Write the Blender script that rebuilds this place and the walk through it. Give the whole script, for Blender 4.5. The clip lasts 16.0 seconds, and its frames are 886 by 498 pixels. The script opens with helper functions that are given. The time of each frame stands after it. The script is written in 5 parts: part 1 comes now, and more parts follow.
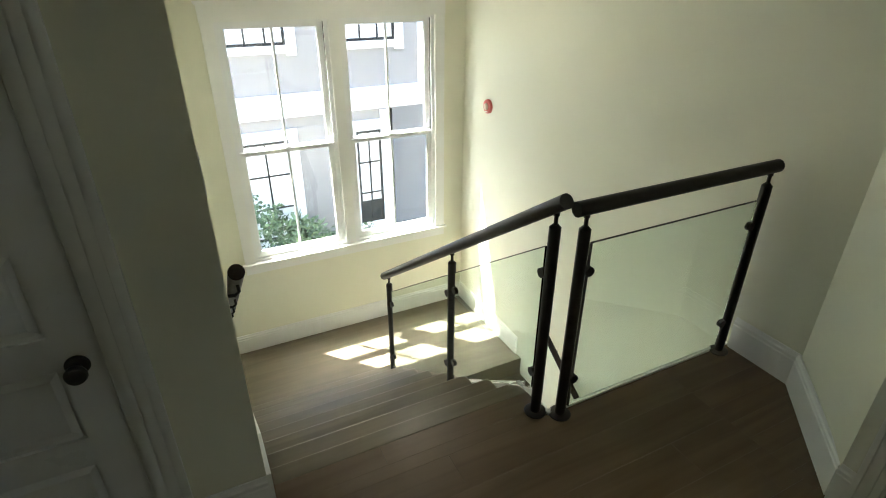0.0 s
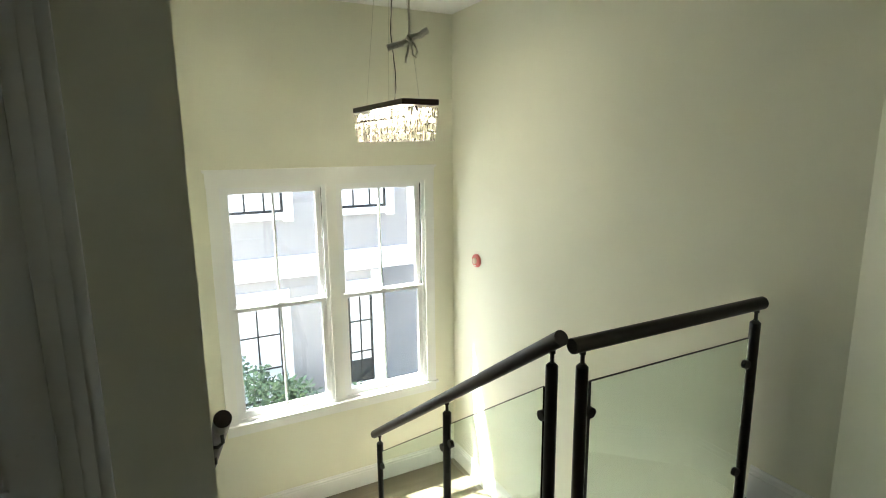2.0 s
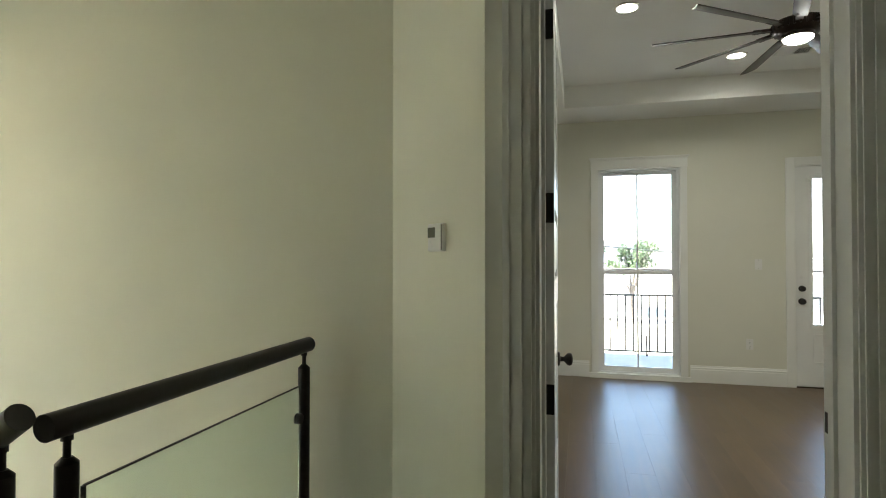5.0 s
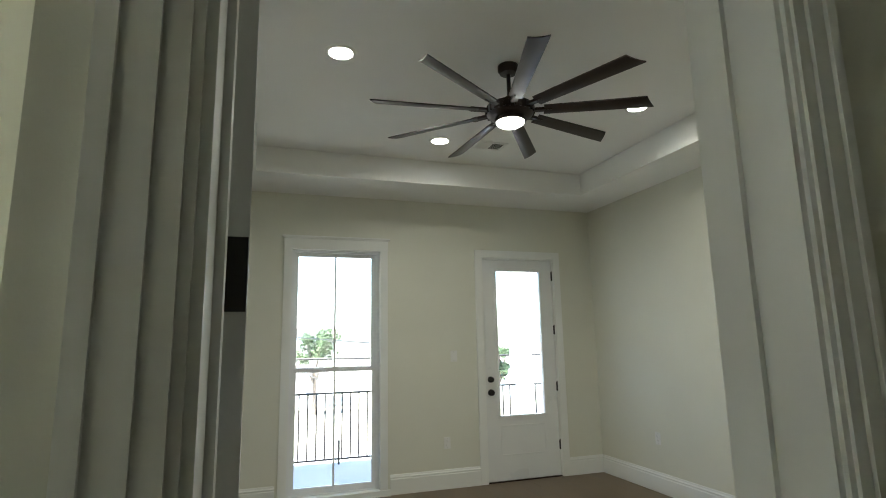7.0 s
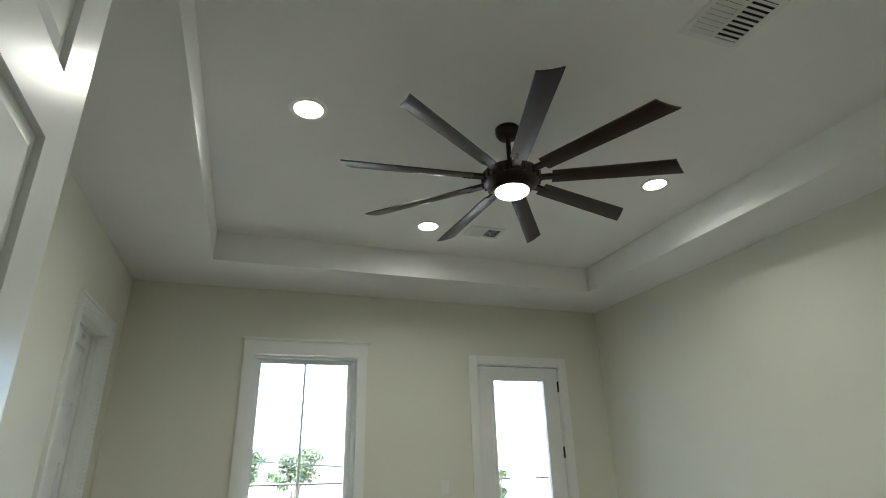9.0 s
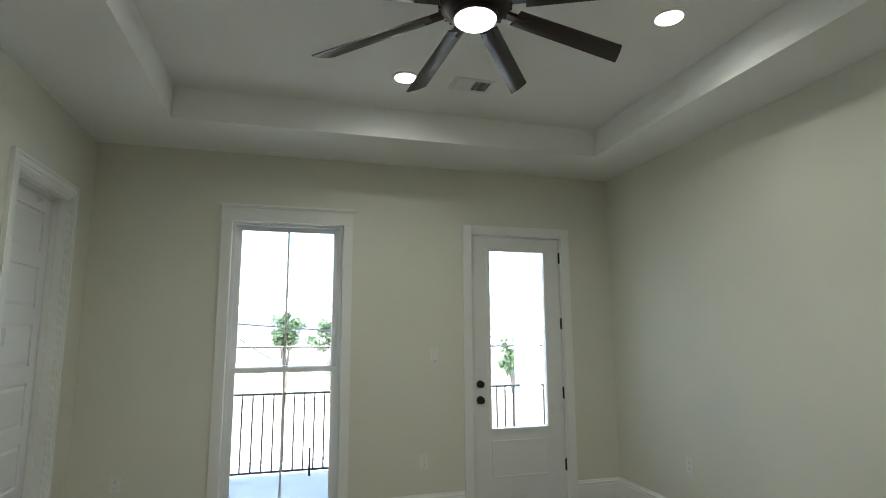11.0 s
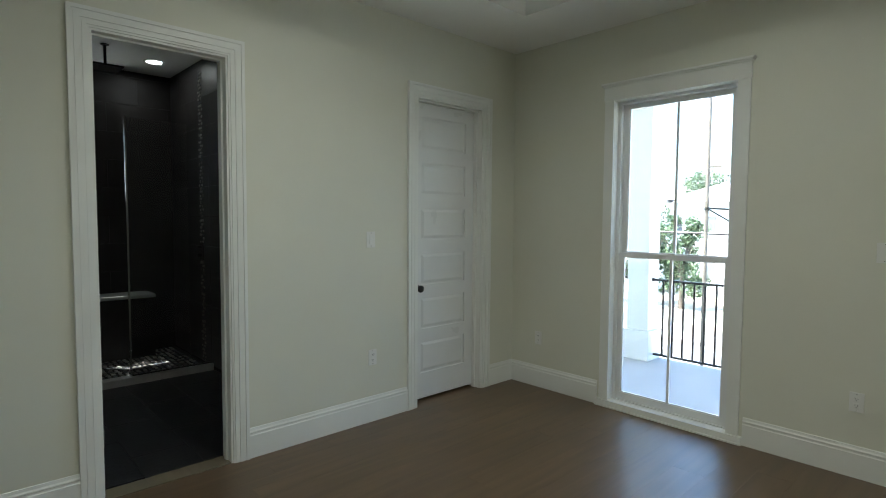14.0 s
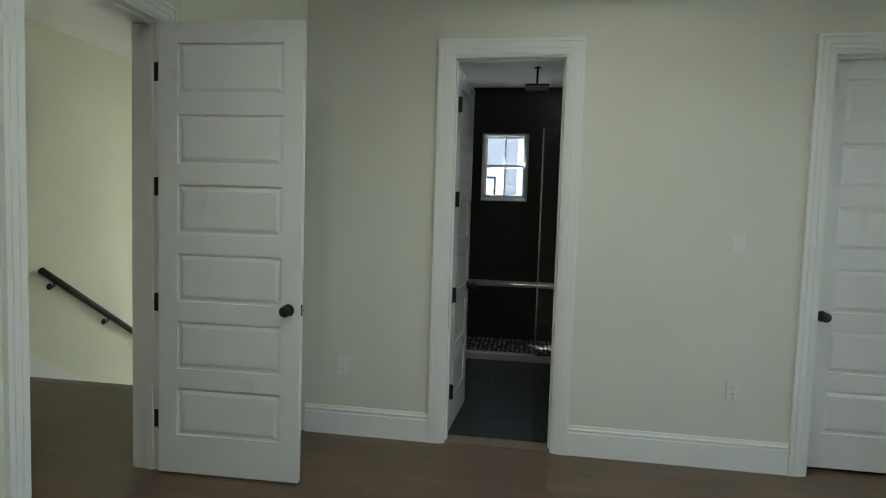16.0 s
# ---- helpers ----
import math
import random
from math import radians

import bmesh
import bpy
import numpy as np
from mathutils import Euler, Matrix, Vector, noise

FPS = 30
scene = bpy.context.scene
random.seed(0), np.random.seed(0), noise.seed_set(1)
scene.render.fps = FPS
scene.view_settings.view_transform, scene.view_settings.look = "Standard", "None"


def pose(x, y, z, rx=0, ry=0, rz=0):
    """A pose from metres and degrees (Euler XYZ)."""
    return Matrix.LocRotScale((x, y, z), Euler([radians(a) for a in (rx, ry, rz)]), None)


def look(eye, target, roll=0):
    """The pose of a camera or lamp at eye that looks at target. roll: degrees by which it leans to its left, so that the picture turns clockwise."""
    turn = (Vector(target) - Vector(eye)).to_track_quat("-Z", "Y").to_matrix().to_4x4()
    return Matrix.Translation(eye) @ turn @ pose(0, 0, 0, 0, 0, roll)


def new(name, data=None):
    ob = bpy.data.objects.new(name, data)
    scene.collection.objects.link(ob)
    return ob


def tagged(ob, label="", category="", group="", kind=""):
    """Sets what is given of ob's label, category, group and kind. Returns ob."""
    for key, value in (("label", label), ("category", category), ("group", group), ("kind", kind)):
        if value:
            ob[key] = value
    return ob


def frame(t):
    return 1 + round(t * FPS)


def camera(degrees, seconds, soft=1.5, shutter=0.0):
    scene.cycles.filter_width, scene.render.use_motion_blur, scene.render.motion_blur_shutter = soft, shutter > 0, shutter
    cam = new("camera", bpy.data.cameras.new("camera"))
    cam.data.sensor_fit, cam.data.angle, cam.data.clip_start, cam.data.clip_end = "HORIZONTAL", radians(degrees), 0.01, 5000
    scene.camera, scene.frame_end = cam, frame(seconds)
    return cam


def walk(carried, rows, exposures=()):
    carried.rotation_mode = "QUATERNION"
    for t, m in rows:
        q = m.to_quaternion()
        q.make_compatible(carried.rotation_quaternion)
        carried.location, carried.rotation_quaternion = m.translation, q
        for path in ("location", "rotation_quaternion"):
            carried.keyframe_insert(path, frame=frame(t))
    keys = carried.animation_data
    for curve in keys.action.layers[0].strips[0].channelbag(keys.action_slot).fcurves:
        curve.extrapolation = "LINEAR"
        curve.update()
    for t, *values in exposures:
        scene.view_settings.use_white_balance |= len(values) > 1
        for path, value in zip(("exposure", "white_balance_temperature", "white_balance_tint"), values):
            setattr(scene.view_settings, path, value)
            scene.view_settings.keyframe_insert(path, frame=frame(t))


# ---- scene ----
cam = camera(78.8, 16.0, soft=1.0)
PATH = [
    (0, (1.158, -7.091, 1.879), (-0.428, -6.302, 0.95), 0.2),
    (0.5, (1.171, -7.099, 1.881), (-0.435, -6.288, 1.008), 0.1),
    (1, (1.176, -7.117, 1.86), (-0.477, -6.266, 1.123), 0.0),
    (1.5, (1.191, -7.136, 1.83), (-0.51, -6.25, 1.265), -0.1),
    (2, (1.191, -7.13, 1.807), (-0.55, -6.216, 1.438), -0.6),
    (2.5, (1.219, -7.175, 1.763), (-0.527, -6.216, 1.589), -0.6),
    (3, (1.225, -7.177, 1.683), (-0.482, -6.137, 1.622), -0.6),
    (3.5, (1.21, -7.107, 1.594), (-0.383, -5.899, 1.585), -0.6),
    (4, (1.125, -6.978, 1.487), (-0.235, -5.512, 1.507), -0.1),
    (4.5, (1.022, -6.863, 1.453), (-0.012, -5.152, 1.482), -0.1),
    (5, (0.829, -6.724, 1.436), (0.334, -4.786, 1.465), 0.0),
    (5.2, (0.744, -6.673, 1.458), (0.489, -4.69, 1.459), 0.3),
    (7.3, (0.775, -5.502, 1.528), (1.416, -3.654, 1.943), -1.3),
    (7.5, (0.841, -5.426, 1.565), (1.478, -3.588, 2.031), -1.0),
    (8, (0.924, -5.23, 1.554), (1.553, -3.45, 2.216), -1.3),
    (8.2, (0.955, -5.158, 1.571), (1.58, -3.408, 2.31), -1.6),
    (10.3, (1.249, -4.826, 1.547), (1.885, -3.044, 2.196), -1.0),
    (10.5, (1.378, -4.854, 1.561), (1.979, -3.02, 2.087), -0.4),
    (11, (1.52, -4.695, 1.572), (2.056, -2.791, 1.868), -0.3),
    (11.5, (1.671, -4.519, 1.586), (2.052, -2.557, 1.663), -0.3),
    (12, (1.924, -4.396, 1.593), (2.071, -2.402, 1.559), -0.3),
    (12.5, (2.218, -4.333, 1.524), (2.081, -2.339, 1.452), -0.3),
    (13, (2.583, -4.246, 1.506), (2.082, -2.313, 1.405), -0.1),
    (13.5, (2.967, -4.119, 1.515), (1.951, -2.4, 1.411), -0.0),
    (14, (3.292, -3.965, 1.534), (1.829, -2.606, 1.42), 0.4),
    (14.5, (3.583, -3.722, 1.479), (1.786, -2.849, 1.383), 0.9),
    (15, (3.717, -3.396, 1.488), (1.751, -3.041, 1.38), 1.4),
    (15.5, (3.674, -3.135, 1.492), (1.677, -3.165, 1.38), 1.7),
    (16, (3.43, -2.927, 1.485), (1.454, -3.211, 1.364), 1.8),
]
walk(cam, [(t, look(eye, target, roll)) for t, eye, target, roll in PATH], [(0, 3.55, 6100, 4), (3.5, 3.6, 6150, 4), (5, 3.55, 6350, 5), (8, 3.5, 5950, 3), (10.5, 3.42, 5900, 3), (13.2, 3.15, 5850, 2), (16, 3.3, 5800, 0)])

# ---- world, sun and exposure ----
SUN_DIR = Vector((0.335, 0.29, -1.0)).normalized()      # the way the sunlight travels
world = bpy.data.worlds.new("world")
scene.world = world
world.use_nodes = True
wn = world.node_tree.nodes
sky = wn.new("ShaderNodeTexSky")
sky.sky_type, sky.sun_disc = "NISHITA", False
sky.sun_elevation = math.asin(-SUN_DIR.z)
sky.sun_rotation = math.atan2(-SUN_DIR.x, -SUN_DIR.y)
sky.air_density, sky.dust_density = 1.0, 2.0
wn["Background"].inputs[1].default_value = 0.15
world.node_tree.links.new(sky.outputs[0], wn["Background"].inputs[0])
sun = new("sun", bpy.data.lights.new("sun", "SUN"))
sun.data.energy, sun.data.angle, sun.data.color = 4.2, radians(0.5), (1.0, 0.94, 0.85)
sun.matrix_world = look((0, 0, 20), Vector((0, 0, 20)) + SUN_DIR)


# ---- materials ----


def material(name, color, rough=0.6, metal=0.0, var=0.06, scale=6.0, bump=0.05, bump_scale=60.0, spec=0.5, rand=0.0, coat=0.0):
    m = bpy.data.materials.new(name)
    m.use_nodes = True
    n, l = m.node_tree.nodes, m.node_tree.links
    b = n["Principled BSDF"]
    tc = n.new("ShaderNodeTexCoord")
    n1 = n.new("ShaderNodeTexNoise")
    n1.inputs["Scale"].default_value, n1.inputs["Detail"].default_value = scale, 6
    l.new(tc.outputs["Object"], n1.inputs["Vector"])
    ramp = n.new("ShaderNodeMapRange")
    ramp.inputs["From Min"].default_value, ramp.inputs["From Max"].default_value = 0.3, 0.7
    ramp.inputs["To Min"].default_value, ramp.inputs["To Max"].default_value = 1 - var, 1 + var
    l.new(n1.outputs["Fac"], ramp.inputs["Value"])
    val = ramp.outputs["Result"]
    if rand:
        oi = n.new("ShaderNodeObjectInfo")
        r2 = n.new("ShaderNodeMapRange")
        r2.inputs["To Min"].default_value, r2.inputs["To Max"].default_value = 1 - rand, 1 + rand
        l.new(oi.outputs["Random"], r2.inputs["Value"])
        mu = n.new("ShaderNodeMath")
        mu.operation = "MULTIPLY"
        l.new(val, mu.inputs[0]), l.new(r2.outputs["Result"], mu.inputs[1])
        val = mu.outputs[0]
    hsv = n.new("ShaderNodeHueSaturation")
    hsv.inputs["Color"].default_value = (*color, 1)
    l.new(val, hsv.inputs["Value"])
    l.new(hsv.outputs["Color"], b.inputs["Base Color"])
    n2 = n.new("ShaderNodeTexNoise")
    n2.inputs["Scale"].default_value, n2.inputs["Detail"].default_value = bump_scale, 4
    l.new(tc.outputs["Object"], n2.inputs["Vector"])
    bp = n.new("ShaderNodeBump")
    bp.inputs["Strength"].default_value, bp.inputs["Distance"].default_value = bump, 0.01
    l.new(n2.outputs["Fac"], bp.inputs["Height"])
    l.new(bp.outputs["Normal"], b.inputs["Normal"])
    rr = n.new("ShaderNodeMapRange")
    rr.inputs["To Min"].default_value, rr.inputs["To Max"].default_value = max(0.02, rough - 0.08), min(1, rough + 0.08)
    l.new(n1.outputs["Fac"], rr.inputs["Value"])
    l.new(rr.outputs["Result"], b.inputs["Roughness"])
    b.inputs["Metallic"].default_value, b.inputs["Specular IOR Level"].default_value = metal, spec
    b.inputs["Coat Weight"].default_value = coat
    return m


def wood_material(name, dark, light, rough, axis="y", rand=0.12, spec=0.5):
    m = bpy.data.materials.new(name)
    m.use_nodes = True
    n, l = m.node_tree.nodes, m.node_tree.links
    b = n["Principled BSDF"]
    tc, mp, oi = n.new("ShaderNodeTexCoord"), n.new("ShaderNodeMapping"), n.new("ShaderNodeObjectInfo")
    mp.inputs["Scale"].default_value = {"y": (14, 0.9, 14), "x": (0.9, 14, 14)}[axis]
    add = n.new("ShaderNodeVectorMath")
    mul = n.new("ShaderNodeMath")
    mul.operation = "MULTIPLY"
    mul.inputs[1].default_value = 40
    l.new(oi.outputs["Random"], mul.inputs[0])
    l.new(tc.outputs["Object"], add.inputs[0]), l.new(mul.outputs[0], add.inputs[1])
    l.new(add.outputs[0], mp.inputs["Vector"])
    n1 = n.new("ShaderNodeTexNoise")
    n1.inputs["Scale"].default_value, n1.inputs["Detail"].default_value, n1.inputs["Distortion"].default_value = 1.2, 8, 0.6
    l.new(mp.outputs[0], n1.inputs["Vector"])
    ramp = n.new("ShaderNodeValToRGB")
    ramp.color_ramp.elements[0].color, ramp.color_ramp.elements[1].color = (*dark, 1), (*light, 1)
    ramp.color_ramp.elements[0].position, ramp.color_ramp.elements[1].position = 0.3, 0.72
    l.new(n1.outputs["Fac"], ramp.inputs[0])
    n3 = n.new("ShaderNodeTexNoise")
    n3.inputs["Scale"].default_value, n3.inputs["Detail"].default_value = 1.7, 3
    l.new(add.outputs[0], n3.inputs["Vector"])
    r3 = n.new("ShaderNodeMapRange")
    r3.inputs["From Min"].default_value, r3.inputs["From Max"].default_value = 0.3, 0.7
    r3.inputs["To Min"].default_value, r3.inputs["To Max"].default_value = 0.88, 1.1
    l.new(n3.outputs["Fac"], r3.inputs["Value"])
    r2 = n.new("ShaderNodeMapRange")
    r2.inputs["To Min"].default_value, r2.inputs["To Max"].default_value = 1 - rand, 1 + rand
    l.new(oi.outputs["Random"], r2.inputs["Value"])
    mu = n.new("ShaderNodeMath")
    mu.operation = "MULTIPLY"
    l.new(r3.outputs["Result"], mu.inputs[0]), l.new(r2.outputs["Result"], mu.inputs[1])
    hsv = n.new("ShaderNodeHueSaturation")
    l.new(ramp.outputs[0], hsv.inputs["Color"]), l.new(mu.outputs[0], hsv.inputs["Value"])
    l.new(hsv.outputs[0], b.inputs["Base Color"])
    rr = n.new("ShaderNodeMapRange")
    rr.inputs["To Min"].default_value, rr.inputs["To Max"].default_value = rough - 0.07, rough + 0.1
    l.new(n1.outputs["Fac"], rr.inputs["Value"])
    l.new(rr.outputs["Result"], b.inputs["Roughness"])
    b.inputs["Specular IOR Level"].default_value = spec
    bp = n.new("ShaderNodeBump")
    bp.inputs["Strength"].default_value, bp.inputs["Distance"].default_value = 0.12, 0.004
    l.new(n1.outputs["Fac"], bp.inputs["Height"]), l.new(bp.outputs["Normal"], b.inputs["Normal"])
    return m


def glow_material(name, color, strength):
    m = bpy.data.materials.new(name)
    m.use_nodes = True
    b = m.node_tree.nodes["Principled BSDF"]
    b.inputs["Base Color"].default_value = (0.9, 0.9, 0.9, 1)
    b.inputs["Emission Color"].default_value = (*color, 1)
    b.inputs["Emission Strength"].default_value = strength
    return m


def glass_material(name, color=(1, 1, 1), rough=0.0, ior=1.45):
    m = bpy.data.materials.new(name)
    m.use_nodes = True
    b = m.node_tree.nodes["Principled BSDF"]
    b.inputs["Base Color"].default_value = (*color, 1)
    b.inputs["Transmission Weight"].default_value = 1
    b.inputs["Roughness"].default_value, b.inputs["IOR"].default_value = rough, ior
    return m


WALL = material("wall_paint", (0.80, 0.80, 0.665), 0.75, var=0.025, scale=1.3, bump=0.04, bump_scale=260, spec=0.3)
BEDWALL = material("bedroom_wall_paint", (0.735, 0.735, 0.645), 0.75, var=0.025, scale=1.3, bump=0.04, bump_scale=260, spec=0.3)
CEIL = material("ceiling_paint", (0.87, 0.87, 0.84), 0.85, var=0.02, scale=1.5, bump=0.05, bump_scale=200, spec=0.2)
TRIM = material("white_trim_paint", (0.84, 0.85, 0.82), 0.38, var=0.02, scale=3, bump=0.02, bump_scale=90)
DOOR = material("white_door_paint", (0.80, 0.81, 0.80), 0.30, var=0.02, scale=3, bump=0.025, bump_scale=120)
VINYL = material("white_window_vinyl", (0.84, 0.85, 0.85), 0.35, var=0.015, scale=4, bump=0.0)
BLACK = material("black_powder_coat", (0.022, 0.020, 0.019), 0.42, metal=0.3, var=0.15, scale=20, bump=0.03, bump_scale=300)
BRONZE = material("oil_rubbed_bronze", (0.035, 0.025, 0.021), 0.35, metal=0.7, var=0.2, scale=18, bump=0.02, bump_scale=200)
FANWOOD = material("dark_fan_blade", (0.0220, 0.0132, 0.0110), 0.32, var=0.2, scale=8, bump=0.03, bump_scale=80)
CHROME = material("brushed_nickel", (0.6, 0.6, 0.58), 0.25, metal=1.0, var=0.04, scale=20, bump=0.01)
PLASTIC = material("white_plastic", (0.80, 0.80, 0.77), 0.4, var=0.01, bump=0.0)
DARKSLOT = material("dark_slot", (0.02, 0.02, 0.02), 0.8, bump=0.0)
PLANK = wood_material("brown_oak_plank", (0.105, 0.068, 0.037), (0.158, 0.107, 0.062), 0.33, rand=0.04)
TREAD = wood_material("tread_oak", (0.150, 0.124, 0.083), (0.205, 0.173, 0.120), 0.30, axis="y", rand=0.05)
SUBFLOOR = material("subfloor", (0.05, 0.035, 0.025), 0.9)
SLATE = material("dark_slate_tile", (0.016, 0.016, 0.018), 0.34, var=0.3, scale=5, bump=0.15, bump_scale=40, rand=0.2)
GROUT = material("light_grout", (0.22, 0.21, 0.20), 0.9, bump_scale=150)
DARKTILE = material("dark_wall_tile", (0.024, 0.021, 0.021), 0.42, var=0.15, scale=5, bump=0.1, bump_scale=30, rand=0.12)
DARKGROUT = material("dark_grout", (0.016, 0.015, 0.015), 0.9)
STONE = material("pale_stone_slab", (0.55, 0.54, 0.52), 0.35, var=0.1, scale=9)
GLASS = glass_material("clear_window_glass", (1, 1, 1))
RAILGLASS = glass_material("greenish_rail_glass", (0.86, 0.95, 0.90))
CRYSTAL = glass_material("crystal", (1.0, 0.97, 0.92), ior=1.5)
CANGLOW = glow_material("lamp_lens", (1.0, 0.95, 0.86), 3)
BULB = glow_material("warm_bulb", (1.0, 0.84, 0.62), 10)
ALARMRED = material("red_alarm_plastic", (0.55, 0.12, 0.10), 0.35, var=0.05)

# ---- builders ----


def bx(bm, x0, x1, y0, y1, z0, z1, bevel=0.0):
    lo, hi = (min(x0, x1), min(y0, y1), min(z0, z1)), (max(x0, x1), max(y0, y1), max(z0, z1))
    v = [bm.verts.new((lo[0] if i & 1 == 0 else hi[0], lo[1] if i & 2 == 0 else hi[1], lo[2] if i & 4 == 0 else hi[2])) for i in range(8)]
    fs = [bm.faces.new([v[i] for i in q]) for q in ((0, 2, 3, 1), (4, 5, 7, 6), (0, 1, 5, 4), (2, 6, 7, 3), (0, 4, 6, 2), (1, 3, 7, 5))]
    if bevel:
        es = {e for f in fs for e in f.edges}
        bmesh.ops.bevel(bm, geom=list(es), offset=bevel, segments=2, affect="EDGES", profile=0.5)
    return bm


def box(*a, bevel=0.0):
    return bx(bmesh.new(), *a, bevel=bevel)


def cyl(bm, p0, p1, r0, r1=None, seg=20, caps=True):
    p0, p1 = Vector(p0), Vector(p1)
    m = Matrix.Translation((p0 + p1) / 2) @ (p1 - p0).to_track_quat("Z", "Y").to_matrix().to_4x4()
    bmesh.ops.create_cone(bm, cap_ends=caps, segments=seg, radius1=r0, radius2=r0 if r1 is None else r1, depth=(p1 - p0).length, matrix=m)
    return bm


def lathe(bm, profile, m=Matrix(), seg=24):
    """Turns (radius, height) pairs round the local z axis."""
    rings = []
    for r, z in profile:
        if r < 1e-5:
            rings.append([bm.verts.new(m @ Vector((0, 0, z)))])
        else:
            rings.append([bm.verts.new(m @ Vector((r * math.cos(2 * math.pi * i / seg), r * math.sin(2 * math.pi * i / seg), z))) for i in range(seg)])
    for a, b in zip(rings, rings[1:]):
        for i in range(seg):
            j = (i + 1) % seg
            if len(a) == 1 and len(b) == 1:
                continue
            if len(a) == 1:
                bm.faces.new((a[0], b[j], b[i]))
            elif len(b) == 1:
                bm.faces.new((a[i], a[j], b[0]))
            else:
                bm.faces.new((a[i], a[j], b[j], b[i]))
    bmesh.ops.recalc_face_normals(bm, faces=bm.faces)
    return bm


def tube(bm, pts, r, seg=10):
    pts = [Vector(p) for p in pts]
    rings = []
    up = Vector((0.13, 0.21, 1)).normalized()
    for i, p in enumerate(pts):
        d = (pts[min(i + 1, len(pts) - 1)] - pts[max(i - 1, 0)]).normalized()
        a = d.cross(up if abs(d.dot(up)) < 0.95 else Vector((1, 0, 0))).normalized()
        b = d.cross(a)
        rings.append([bm.verts.new(p + r * (a * math.cos(2 * math.pi * k / seg) + b * math.sin(2 * math.pi * k / seg))) for k in range(seg)])
    for q, w in zip(rings, rings[1:]):
        for k in range(seg):
            bm.faces.new((q[k], q[(k + 1) % seg], w[(k + 1) % seg], w[k]))
    bm.faces.new(rings[0][::-1]), bm.faces.new(rings[-1])
    bmesh.ops.recalc_face_normals(bm, faces=bm.faces)
    return bm


def link(name, bm, mat, parent=None, smooth=False, m=None):
    me = bpy.data.meshes.new(name)
    bm.to_mesh(me)
    bm.free()
    me.materials.append(mat)
    if smooth:
        for p in me.polygons:
            p.use_smooth = True
        me.set_sharp_from_angle(angle=radians(40))
    ob = new(name, me)
    if m is not None:
        ob.matrix_world = m
    if parent is not None:
        ob.parent = parent
    return ob


def part(name, bm, mat, parent, label="", smooth=False, m=None):
    ob = link(name, bm, mat, parent, smooth)
    if m is not None:
        ob.matrix_basis = m
    return tagged(ob, label) if label else ob


def thing(name, m, label, category, group="", kind=""):
    e = new(name)
    e.empty_display_size = 0.1
    e.matrix_world = m
    return tagged(e, label, category, group, kind)


def solid(name, us, ws, filled, t0, t1, place, mat, label, category="wall"):
    """A slab cut on a grid of us x ws; filled(u, w) says which cells are solid; place maps (u, t, w) to the world."""
    bm = bmesh.new()
    cache = {}

    def vert(u, t, w):
        k = (round(u, 5), round(t, 5), round(w, 5))
        if k not in cache:
            cache[k] = bm.verts.new(place(*k))
        return cache[k]
    nu, nw = len(us) - 1, len(ws) - 1

    def full(i, j):
        return 0 <= i < nu and 0 <= j < nw and filled((us[i] + us[i + 1]) / 2, (ws[j] + ws[j + 1]) / 2)
    for i in range(nu):
        for j in range(nw):
            if not full(i, j):
                continue
            a, b, c, d = us[i], us[i + 1], ws[j], ws[j + 1]
            for t in (t0, t1):
                bm.faces.new([vert(a, t, c), vert(b, t, c), vert(b, t, d), vert(a, t, d)])
            if not full(i - 1, j):
                bm.faces.new([vert(a, t0, c), vert(a, t1, c), vert(a, t1, d), vert(a, t0, d)])
            if not full(i + 1, j):
                bm.faces.new([vert(b, t0, c), vert(b, t1, c), vert(b, t1, d), vert(b, t0, d)])
            if not full(i, j - 1):
                bm.faces.new([vert(a, t0, c), vert(b, t0, c), vert(b, t1, c), vert(a, t1, c)])
            if not full(i, j + 1):
                bm.faces.new([vert(a, t0, d), vert(b, t0, d), vert(b, t1, d), vert(a, t1, d)])
    bmesh.ops.recalc_face_normals(bm, faces=bm.faces)
    return tagged(link(name, bm, mat), label, category, kind="structure")


def wall(name, axis, at, thick, a0, a1, z0, z1, openings=(), mat=None, label="", category="wall"):
    """A wall along axis from a0 to a1; at: its near face; thick: signed way to its other face."""
    us = sorted({a0, a1, *[o[0] for o in openings], *[o[1] for o in openings]})
    ws = sorted({z0, z1, *[o[2] for o in openings if o[2] > z0], *[o[3] for o in openings]})

    def place(u, t, w):
        return (u, t, w) if axis == "x" else (t, u, w)
    return solid(name, us, ws, lambda u, w: not any(o[0] < u < o[1] and o[2] < w < o[3] for o in openings), at, at + thick, place, mat or WALL, label, category)


def slab(name, x0, x1, y0, y1, z0, z1, mat, label, category, holes=()):
    us = sorted({x0, x1, *[v for h in holes for v in h[:2]]})
    ws = sorted({y0, y1, *[v for h in holes for v in h[2:]]})
    return solid(name, us, ws, lambda u, w: not any(h[0] < u < h[1] and h[2] < w < h[3] for h in holes), z0, z1, lambda u, t, w: (u, w, t), mat, label, category)


